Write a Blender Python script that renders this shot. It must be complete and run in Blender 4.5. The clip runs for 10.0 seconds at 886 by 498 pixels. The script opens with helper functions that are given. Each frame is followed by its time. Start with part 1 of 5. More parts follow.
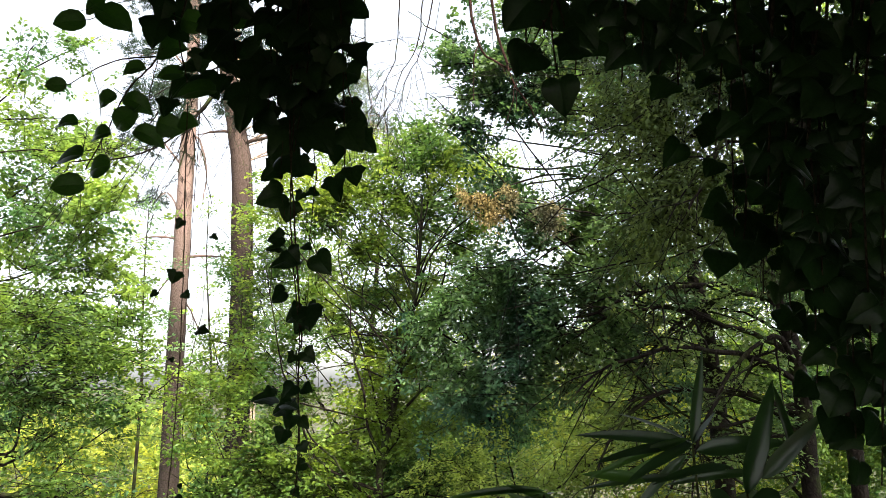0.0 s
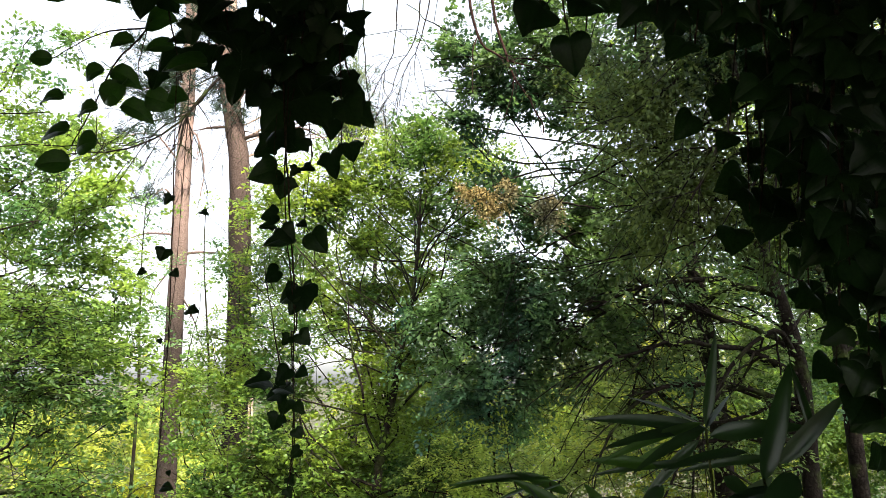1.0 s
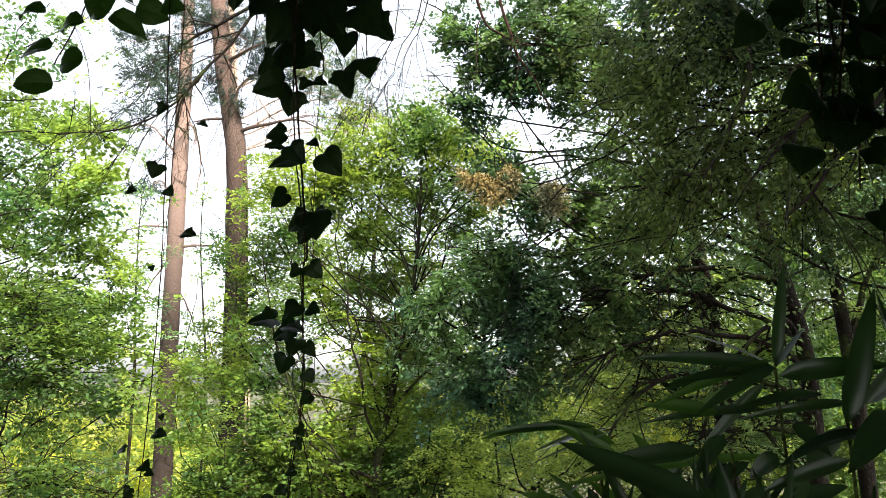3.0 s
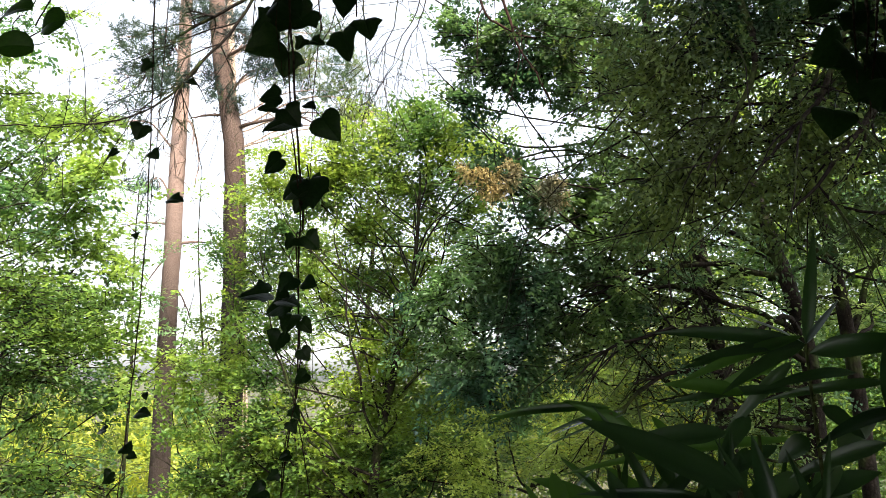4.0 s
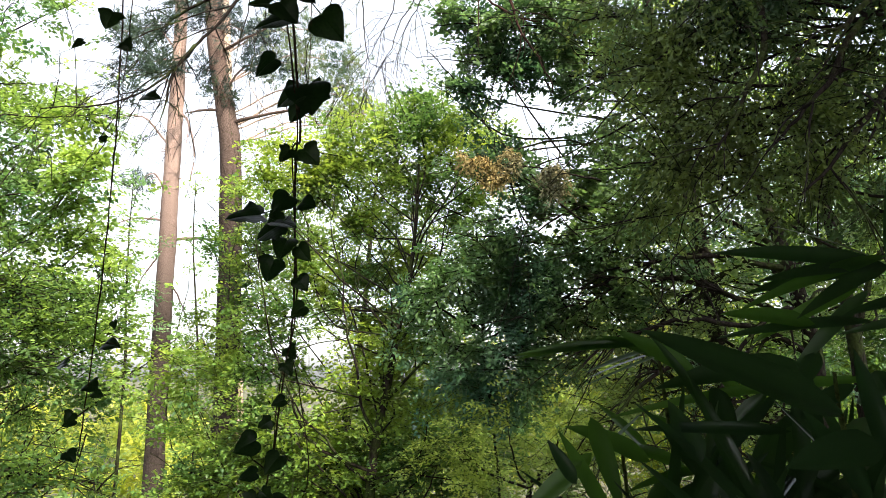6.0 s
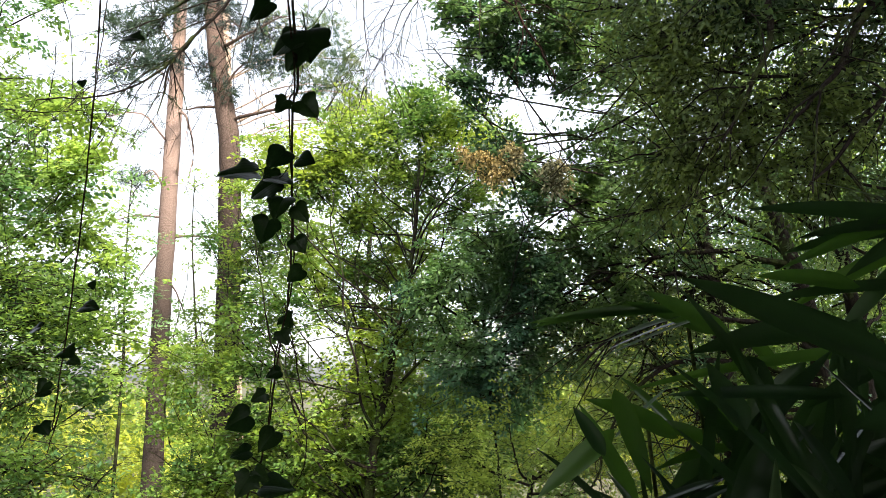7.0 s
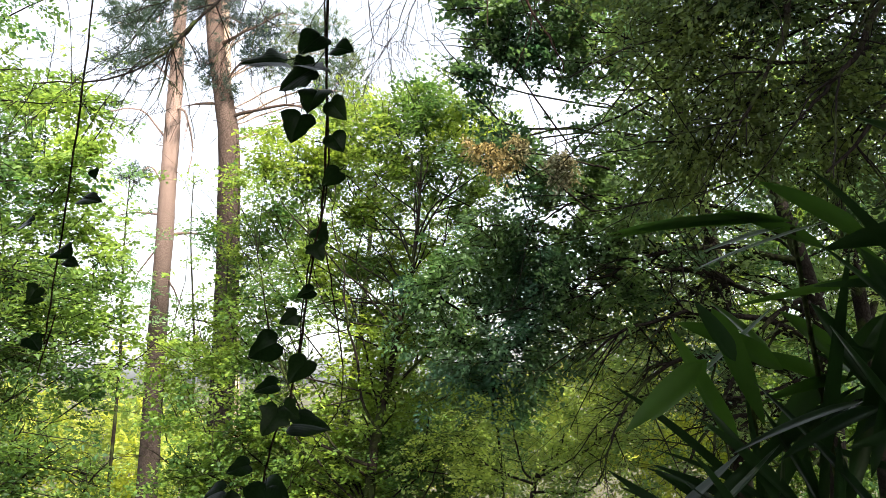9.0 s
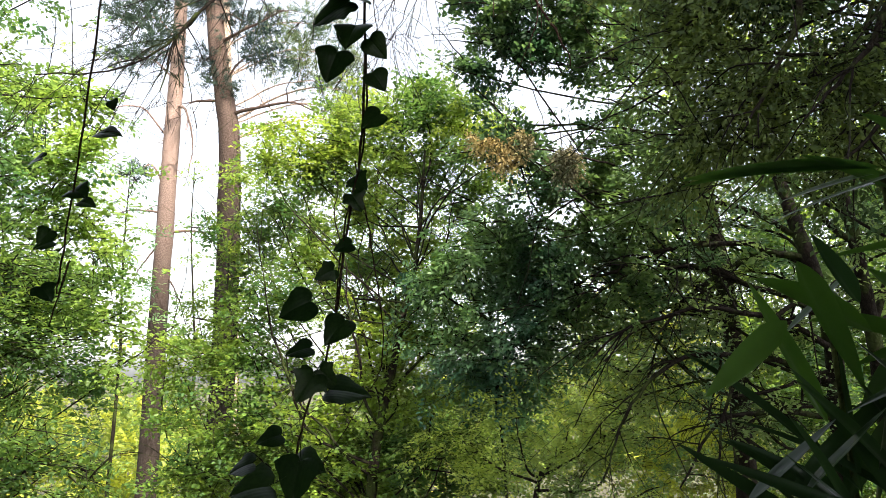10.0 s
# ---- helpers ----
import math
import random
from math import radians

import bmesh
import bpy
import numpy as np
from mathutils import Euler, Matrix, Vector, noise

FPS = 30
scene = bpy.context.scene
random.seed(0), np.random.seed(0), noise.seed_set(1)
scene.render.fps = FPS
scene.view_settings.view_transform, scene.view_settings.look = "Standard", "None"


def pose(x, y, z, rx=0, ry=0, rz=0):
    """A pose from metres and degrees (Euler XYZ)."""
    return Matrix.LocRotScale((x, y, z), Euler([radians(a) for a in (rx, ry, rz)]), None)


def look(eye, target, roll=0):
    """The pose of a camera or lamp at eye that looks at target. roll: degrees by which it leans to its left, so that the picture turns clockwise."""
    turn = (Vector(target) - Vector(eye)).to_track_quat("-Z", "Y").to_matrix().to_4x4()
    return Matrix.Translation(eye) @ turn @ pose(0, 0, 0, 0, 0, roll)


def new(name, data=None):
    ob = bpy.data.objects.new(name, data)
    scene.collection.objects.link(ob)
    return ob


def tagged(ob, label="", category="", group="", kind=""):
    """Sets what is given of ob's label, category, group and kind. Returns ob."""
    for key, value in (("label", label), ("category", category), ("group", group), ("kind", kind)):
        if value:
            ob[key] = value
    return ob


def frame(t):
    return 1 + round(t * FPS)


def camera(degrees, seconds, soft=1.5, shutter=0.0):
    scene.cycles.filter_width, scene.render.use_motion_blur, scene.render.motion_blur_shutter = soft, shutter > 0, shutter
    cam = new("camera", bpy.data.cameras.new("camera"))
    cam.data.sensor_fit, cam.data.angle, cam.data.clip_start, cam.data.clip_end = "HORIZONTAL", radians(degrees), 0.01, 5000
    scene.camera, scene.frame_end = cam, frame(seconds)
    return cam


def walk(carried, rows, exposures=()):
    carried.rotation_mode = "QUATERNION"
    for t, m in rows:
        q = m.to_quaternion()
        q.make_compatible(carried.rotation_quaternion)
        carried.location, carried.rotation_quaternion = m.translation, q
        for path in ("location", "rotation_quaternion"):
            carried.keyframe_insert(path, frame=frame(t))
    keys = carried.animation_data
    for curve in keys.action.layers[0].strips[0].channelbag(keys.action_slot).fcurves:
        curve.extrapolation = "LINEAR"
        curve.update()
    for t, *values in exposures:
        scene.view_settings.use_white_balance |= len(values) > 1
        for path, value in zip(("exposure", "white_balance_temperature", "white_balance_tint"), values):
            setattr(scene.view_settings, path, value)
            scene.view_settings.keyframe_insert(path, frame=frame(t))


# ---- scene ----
cam = camera(66.0, 10.0, soft=0.7)
PATH = [
    (0, (0.0000, 0.0000, 1.7500), (-0.0434, 1.9610, 2.1407), -0.01),
    (0.5, (-0.0010, 0.0327, 1.7407), (-0.0409, 1.9944, 2.1280), 0.02),
    (1, (-0.0067, 0.0613, 1.7248), (-0.0451, 2.0237, 2.1086), -0.07),
    (1.5, (-0.0185, 0.0956, 1.7047), (-0.0553, 2.0584, 2.0865), -0.07),
    (2, (-0.0336, 0.1344, 1.6778), (-0.0697, 2.0972, 2.0597), -0.09),
    (2.5, (-0.0501, 0.1785, 1.6514), (-0.0825, 2.1416, 2.0321), -0.06),
    (4, (-0.0728, 0.2978, 1.6023), (-0.0980, 2.2621, 1.9778), 0.11),
    (4.5, (-0.0780, 0.3320, 1.5854), (-0.0998, 2.2962, 1.9617), 0.19),
    (5, (-0.0880, 0.3691, 1.5652), (-0.1057, 2.3331, 1.9426), 0.19),
    (5.5, (-0.0972, 0.4104, 1.5402), (-0.1124, 2.3742, 1.9185), 0.14),
    (7, (-0.1156, 0.5266, 1.4862), (-0.1289, 2.4908, 1.8627), 0.17),
    (7.5, (-0.1262, 0.5612, 1.4674), (-0.1383, 2.5252, 1.8447), 0.24),
    (8, (-0.1411, 0.5939, 1.4476), (-0.1500, 2.5575, 1.8275), 0.43),
    (8.5, (-0.1563, 0.6267, 1.4267), (-0.1649, 2.5897, 1.8097), 0.47),
    (9, (-0.1785, 0.6584, 1.4080), (-0.1854, 2.6210, 1.7930), 0.50),
    (9.5, (-0.2000, 0.6930, 1.3894), (-0.2058, 2.6555, 1.7751), 0.72),
    (10, (-0.2246, 0.7280, 1.3754), (-0.2294, 2.6904, 1.7613), 0.64),
]
walk(cam, [(t, look(eye, target, roll)) for t, eye, target, roll in PATH])

# ---- daylight ----
SUN_EL, SUN_AZ = 50.0, 143.0          # degrees above the horizon; clockwise from straight ahead
scene.view_settings.exposure = 1.65
world = bpy.data.worlds.new("sky")
scene.world = world
world.use_nodes = True
wt = world.node_tree
sky = wt.nodes.new("ShaderNodeTexSky")
sky.sky_type, sky.sun_disc = "NISHITA", False
sky.sun_elevation, sky.sun_rotation = radians(SUN_EL), radians(SUN_AZ)
sky.air_density, sky.dust_density, sky.ozone_density = 1.0, 3.0, 0.6
haze = wt.nodes.new("ShaderNodeHueSaturation")       # a hazy, whitish sky
haze.inputs["Saturation"].default_value, haze.inputs["Value"].default_value = 0.35, 1.25
wt.links.new(sky.outputs[0], haze.inputs["Color"])
wt.links.new(haze.outputs[0], wt.nodes["Background"].inputs[0])
wt.nodes["Background"].inputs[1].default_value = 0.15
sun = new("sun", bpy.data.lights.new("sun", "SUN"))
sun.data.energy, sun.data.angle, sun.data.color = 5.0, radians(0.6), (1.0, 0.9, 0.8)
sun_way = Vector((math.sin(radians(SUN_AZ)) * math.cos(radians(SUN_EL)), math.cos(radians(SUN_AZ)) * math.cos(radians(SUN_EL)), math.sin(radians(SUN_EL))))
sun.matrix_world = look(sun_way * 60, (0, 0, 0))


# ---- materials ----
def material(name):
    m = bpy.data.materials.new(name)
    m.use_nodes = True
    nt = m.node_tree
    return m, nt, nt.nodes["Principled BSDF"], nt.nodes["Material Output"]


def mix_colour(nt, factor, a, b, blend="MIX"):
    n = nt.nodes.new("ShaderNodeMix")
    n.data_type, n.blend_type = "RGBA", blend
    for socket, v in ((0, factor), (6, a), (7, b)):
        if isinstance(v, (tuple, float, int)):
            n.inputs[socket].default_value = (*v, 1) if isinstance(v, tuple) else v
        else:
            nt.links.new(v, n.inputs[socket])
    return n.outputs[2]


def noise_node(nt, scale, detail=4.0, rough=0.6, vector=None):
    n = nt.nodes.new("ShaderNodeTexNoise")
    n.inputs["Scale"].default_value, n.inputs["Detail"].default_value, n.inputs["Roughness"].default_value = scale, detail, rough
    if vector:
        nt.links.new(vector, n.inputs["Vector"])
    return n.outputs["Fac"]


def ramp(nt, fac, stops):
    n = nt.nodes.new("ShaderNodeValToRGB")
    while len(n.color_ramp.elements) < len(stops):
        n.color_ramp.elements.new(0.5)
    for e, (at, colour) in zip(n.color_ramp.elements, stops):
        e.position, e.color = at, (*colour, 1)
    nt.links.new(fac, n.inputs[0])
    return n.outputs[0]


def foliage(name, dark, light, glow, through_light=0.45, rough=0.45, patch=0.9, gloss=0.25):
    """Leaves of a tree: each leaf has its own tone, whole sprays vary between painted bluish shade and yellow sunlight,
    and light comes through.
    """
    m, nt, bsdf, out = material(name)
    geo = nt.nodes.new("ShaderNodeNewGeometry")
    own = ramp(nt, geo.outputs["Random Per Island"], [(0.0, (dark[0] * 0.7, dark[1] * 0.75, dark[2] * 0.8)), (0.75, light), (1.0, (light[0] * 1.5, light[1] * 1.4, light[2] * 1.25))])
    # Noise patches paint sprays dark bluish as if shaded, bright yellow as if sunlit.
    painted_light = noise_node(nt, patch, 2.0, 0.5, geo.outputs["Position"])
    painted_light = ramp(nt, painted_light, [(0.36, (0.36, 0.52, 0.60)), (0.64, (1.40, 1.30, 0.86))])
    colour = mix_colour(nt, 1.0, own, painted_light, "MULTIPLY")
    nt.links.new(colour, bsdf.inputs["Base Color"])
    bsdf.inputs["Roughness"].default_value = rough
    bsdf.inputs["Specular IOR Level"].default_value = gloss
    tr = nt.nodes.new("ShaderNodeBsdfTranslucent")
    nt.links.new(mix_colour(nt, 1.0, painted_light, glow, "MULTIPLY"), tr.inputs["Color"])
    mixer = nt.nodes.new("ShaderNodeMixShader")
    mixer.inputs[0].default_value = through_light
    nt.links.new(bsdf.outputs[0], mixer.inputs[1])
    nt.links.new(tr.outputs[0], mixer.inputs[2])
    nt.links.new(mixer.outputs[0], out.inputs[0])
    return m


def near_leaf(name, dark, light, glow, through_light, rough, vein_scale, gloss=0.4):
    """A leaf close by: own tone per leaf, mottling, ribs in relief, waxy gloss."""
    m, nt, bsdf, out = material(name)
    tc = nt.nodes.new("ShaderNodeTexCoord")
    info = nt.nodes.new("ShaderNodeObjectInfo")
    own = ramp(nt, info.outputs["Random"], [(0.0, dark), (1.0, light)])
    mott = ramp(nt, noise_node(nt, 9.0, 5.0, 0.65, tc.outputs["Object"]), [(0.3, (0.6, 0.65, 0.6)), (0.7, (1.2, 1.15, 1.0))])
    colour = mix_colour(nt, 1.0, own, mott, "MULTIPLY")
    wave = nt.nodes.new("ShaderNodeTexWave")
    wave.bands_direction = "X"
    wave.inputs["Scale"].default_value, wave.inputs["Distortion"].default_value = vein_scale, 1.5
    nt.links.new(tc.outputs["Object"], wave.inputs["Vector"])
    bump = nt.nodes.new("ShaderNodeBump")
    bump.inputs["Strength"].default_value, bump.inputs["Distance"].default_value = 0.05, 0.004
    nt.links.new(wave.outputs["Fac"], bump.inputs["Height"])
    nt.links.new(bump.outputs[0], bsdf.inputs["Normal"])
    nt.links.new(colour, bsdf.inputs["Base Color"])
    bsdf.inputs["Roughness"].default_value = rough
    bsdf.inputs["Specular IOR Level"].default_value = gloss
    tr = nt.nodes.new("ShaderNodeBsdfTranslucent")
    nt.links.new(mix_colour(nt, 1.0, mott, glow, "MULTIPLY"), tr.inputs["Color"])
    mixer = nt.nodes.new("ShaderNodeMixShader")
    mixer.inputs[0].default_value = through_light
    nt.links.new(bsdf.outputs[0], mixer.inputs[1])
    nt.links.new(tr.outputs[0], mixer.inputs[2])
    nt.links.new(mixer.outputs[0], out.inputs[0])
    return m


def bark(name, low, high, split=None, scale=14.0, moss=0.0):
    """Furrowed bark; split: height over which the lower bark, grey and darkened for shade, turns to the upper colour.
    """
    m, nt, bsdf, out = material(name)
    tc = nt.nodes.new("ShaderNodeTexCoord")
    mp = nt.nodes.new("ShaderNodeMapping")
    mp.inputs["Scale"].default_value = (1.0, 1.0, 0.7)
    nt.links.new(tc.outputs["Object"], mp.inputs["Vector"])
    vor = nt.nodes.new("ShaderNodeTexVoronoi")
    vor.feature = "DISTANCE_TO_EDGE"
    vor.inputs["Scale"].default_value = scale
    nt.links.new(mp.outputs[0], vor.inputs["Vector"])
    plate = ramp(nt, vor.outputs["Distance"], [(0.0, (0.5, 0.46, 0.43)), (0.16, (1.0, 1.0, 1.0))])
    grain = noise_node(nt, scale * 2.2, 6.0, 0.7, mp.outputs[0])
    if split:
        sep = nt.nodes.new("ShaderNodeSeparateXYZ")
        geo = nt.nodes.new("ShaderNodeNewGeometry")
        nt.links.new(geo.outputs["Position"], sep.inputs[0])
        mr = nt.nodes.new("ShaderNodeMapRange")
        mr.inputs[1].default_value, mr.inputs[2].default_value = split
        nt.links.new(sep.outputs[2], mr.inputs[0])
        base = mix_colour(nt, mr.outputs[0], low, high)
    else:
        base = mix_colour(nt, noise_node(nt, 2.5, 3.0, 0.6, tc.outputs["Object"]), low, high)
    base = mix_colour(nt, 1.0, base, plate, "MULTIPLY")
    base = mix_colour(nt, 0.55, base, ramp(nt, grain, [(0.3, (0.35, 0.33, 0.3)), (0.7, (1.3, 1.25, 1.2))]), "MULTIPLY")
    if moss:
        base = mix_colour(nt, ramp(nt, noise_node(nt, 3.0, 4.0, 0.6, tc.outputs["Object"]), [(0.5, (0, 0, 0)), (0.62, (moss, moss, moss))]), base, (0.07, 0.11, 0.02))
    nt.links.new(base, bsdf.inputs["Base Color"])
    bsdf.inputs["Roughness"].default_value = 0.9
    bsdf.inputs["Specular IOR Level"].default_value = 0.08
    bump = nt.nodes.new("ShaderNodeBump")
    bump.inputs["Strength"].default_value, bump.inputs["Distance"].default_value = 0.8, 0.03
    nt.links.new(mix_colour(nt, 0.4, vor.outputs["Distance"], grain), bump.inputs["Height"])
    nt.links.new(bump.outputs[0], bsdf.inputs["Normal"])
    return m


def earth(name, a, b, c):
    m, nt, bsdf, out = material(name)
    geo = nt.nodes.new("ShaderNodeNewGeometry")
    big = noise_node(nt, 0.5, 5.0, 0.6, geo.outputs["Position"])
    fine = noise_node(nt, 22.0, 6.0, 0.7, geo.outputs["Position"])
    col = mix_colour(nt, ramp(nt, big, [(0.4, (0, 0, 0)), (0.6, (1, 1, 1))]), a, b)
    col = mix_colour(nt, ramp(nt, fine, [(0.45, (0, 0, 0)), (0.6, (1, 1, 1))]), col, c)
    nt.links.new(col, bsdf.inputs["Base Color"])
    bsdf.inputs["Roughness"].default_value = 0.95
    bump = nt.nodes.new("ShaderNodeBump")
    bump.inputs["Strength"].default_value, bump.inputs["Distance"].default_value = 0.9, 0.05
    nt.links.new(fine, bump.inputs["Height"])
    nt.links.new(bump.outputs[0], bsdf.inputs["Normal"])
    return m


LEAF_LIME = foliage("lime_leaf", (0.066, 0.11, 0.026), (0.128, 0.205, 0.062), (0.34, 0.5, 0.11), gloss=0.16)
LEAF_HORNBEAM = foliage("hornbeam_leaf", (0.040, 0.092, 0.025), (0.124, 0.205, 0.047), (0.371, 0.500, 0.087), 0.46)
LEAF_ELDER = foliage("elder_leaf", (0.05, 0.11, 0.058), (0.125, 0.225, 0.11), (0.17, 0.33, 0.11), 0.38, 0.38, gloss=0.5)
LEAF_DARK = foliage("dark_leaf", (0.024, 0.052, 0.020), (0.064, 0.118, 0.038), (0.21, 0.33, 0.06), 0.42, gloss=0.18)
# Olive leaf, darkened to stand in for shade on the overhanging tree.
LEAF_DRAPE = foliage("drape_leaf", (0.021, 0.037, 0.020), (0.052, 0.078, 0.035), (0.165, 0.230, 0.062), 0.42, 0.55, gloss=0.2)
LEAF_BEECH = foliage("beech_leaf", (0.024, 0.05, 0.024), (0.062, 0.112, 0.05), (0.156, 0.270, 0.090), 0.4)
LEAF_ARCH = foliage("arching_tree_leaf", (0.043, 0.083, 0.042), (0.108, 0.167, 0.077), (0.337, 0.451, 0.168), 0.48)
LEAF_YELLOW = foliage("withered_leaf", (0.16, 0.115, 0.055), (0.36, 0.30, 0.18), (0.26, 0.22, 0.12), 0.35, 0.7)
# Two leaf tones brightened and yellowed to stand in for sunlight.
LEAF_SUN_BRIGHTENED = foliage("sun_brightened_back_leaf", (0.077, 0.129, 0.042), (0.176, 0.255, 0.084), (0.460, 0.578, 0.143), 0.5, patch=0.6)
LEAF_SUN_PAINTED = foliage("sun_painted_leaf", (0.187, 0.250, 0.053), (0.330, 0.380, 0.105), (0.636, 0.680, 0.140), 0.5)
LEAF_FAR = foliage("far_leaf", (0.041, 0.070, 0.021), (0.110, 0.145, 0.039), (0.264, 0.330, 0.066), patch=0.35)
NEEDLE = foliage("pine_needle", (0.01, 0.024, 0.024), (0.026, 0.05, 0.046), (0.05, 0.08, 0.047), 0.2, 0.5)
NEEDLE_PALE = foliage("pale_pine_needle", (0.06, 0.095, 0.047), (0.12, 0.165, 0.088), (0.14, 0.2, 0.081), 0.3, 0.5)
# Pine bark darkens downwards; shade on the lower trunks is painted in too.
BARK_PINE = bark("pine_bark", (0.045, 0.036, 0.031), (0.37, 0.27, 0.23), (3.0, 8.2), 24.0)
BARK_PINE_OLD_SHADED = bark("old_shaded_pine_bark", (0.020, 0.016, 0.014), (0.15, 0.108, 0.09), (4.4, 9.5), 22.0)
BARK_DARK = bark("dark_bark", (0.010, 0.008, 0.007), (0.024, 0.019, 0.015), None, 22.0, 0.3)
BARK_STEM = bark("stem_bark", (0.012, 0.0095, 0.0075), (0.028, 0.022, 0.017), None, 26.0, 0.3)
BARK_RED = bark("russet_twig_bark", (0.03, 0.016, 0.013), (0.055, 0.03, 0.023), None, 30.0)
BARK_PALE = bark("pale_bark", (0.4, 0.3, 0.24), (0.5, 0.4, 0.32), None, 10.0)
IVY = near_leaf("ivy_leaf", (0.009, 0.024, 0.009), (0.02, 0.042, 0.014), (0.022, 0.06, 0.01), 0.12, 0.36, 3.0, 0.16)
BROAD = near_leaf("broad_leaf", (0.016, 0.046, 0.011), (0.03, 0.072, 0.016), (0.045, 0.12, 0.012), 0.25, 0.45, 4.0)
CANE_LEAF = near_leaf("cane_leaf", (0.012, 0.03, 0.016), (0.026, 0.052, 0.024), (0.04, 0.10, 0.018), 0.2, 0.3, 9.0, 0.36)
CANE_GLOSS = near_leaf("glossy_cane_leaf", (0.02, 0.035, 0.03), (0.035, 0.05, 0.045), (0.03, 0.07, 0.02), 0.1, 0.2, 9.0, 0.9)
CANE_FRESH = near_leaf("fresh_cane_leaf", (0.02, 0.05, 0.016), (0.04, 0.085, 0.026), (0.09, 0.2, 0.025), 0.4, 0.32, 9.0, 0.35)
IVY_STEM = bark("ivy_stem", (0.04, 0.03, 0.022), (0.07, 0.05, 0.035), None, 90.0)
CANE_STEM = bark("cane_stem", (0.06, 0.08, 0.03), (0.1, 0.12, 0.04), None, 60.0)
SOIL = earth("woodland_floor", (0.045, 0.036, 0.02), (0.038, 0.05, 0.016), (0.06, 0.06, 0.022))
THICKET = earth("thicket", (0.035, 0.045, 0.02), (0.05, 0.065, 0.025), (0.03, 0.025, 0.016))


# ---- mesh helpers ----
def mesh_from(name, verts, faces, mat, smooth=False):
    """A mesh from an (n, 3) array and an (m, k) array of corners."""
    me = bpy.data.meshes.new(name)
    verts, faces = np.asarray(verts, np.float32), np.asarray(faces, np.int32)
    k = faces.shape[1]
    me.vertices.add(len(verts))
    me.vertices.foreach_set("co", verts.ravel())
    me.loops.add(faces.size)
    me.loops.foreach_set("vertex_index", faces.ravel())
    me.polygons.add(len(faces))
    me.polygons.foreach_set("loop_start", np.arange(0, faces.size, k, dtype=np.int32))
    me.polygons.foreach_set("loop_total", np.full(len(faces), k, np.int32))
    if smooth:
        me.polygons.foreach_set("use_smooth", np.ones(len(faces), bool))
    me.update(calc_edges=True)
    me.materials.append(mat)
    return me


def part(name, me, parent, label="", kind=""):
    ob = new(name, me)
    ob.parent = parent
    return tagged(ob, label, kind=kind)


def thing(name, label, category, group="", at=(0, 0, 0)):
    e = new(name)
    e.location = at
    e.empty_display_size = 0.1
    return tagged(e, label, category, group)


def place_parts(root):
    """Parts are made in world metres: keep them there under a root that stands at its base."""
    for o in root.children:
        o.matrix_parent_inverse = Matrix.Translation(-root.location)


def unit(v):
    v = np.asarray(v, float)
    return v / np.maximum(np.linalg.norm(v, axis=-1, keepdims=True), 1e-9)


def smooth_line(points, n):
    """A Catmull-Rom line through the points."""
    p = np.asarray(points, float)
    p = np.vstack([2 * p[0] - p[1], p, 2 * p[-1] - p[-2]])
    t = np.linspace(0, len(p) - 3 - 1e-6, n)
    i = t.astype(int)
    f = (t - i)[:, None]
    a, b, c, d = p[i], p[i + 1], p[i + 2], p[i + 3]
    return 0.5 * (2 * b + (c - a) * f + (2 * a - 5 * b + 4 * c - d) * f**2 + (3 * b - a - 3 * c + d) * f**3)


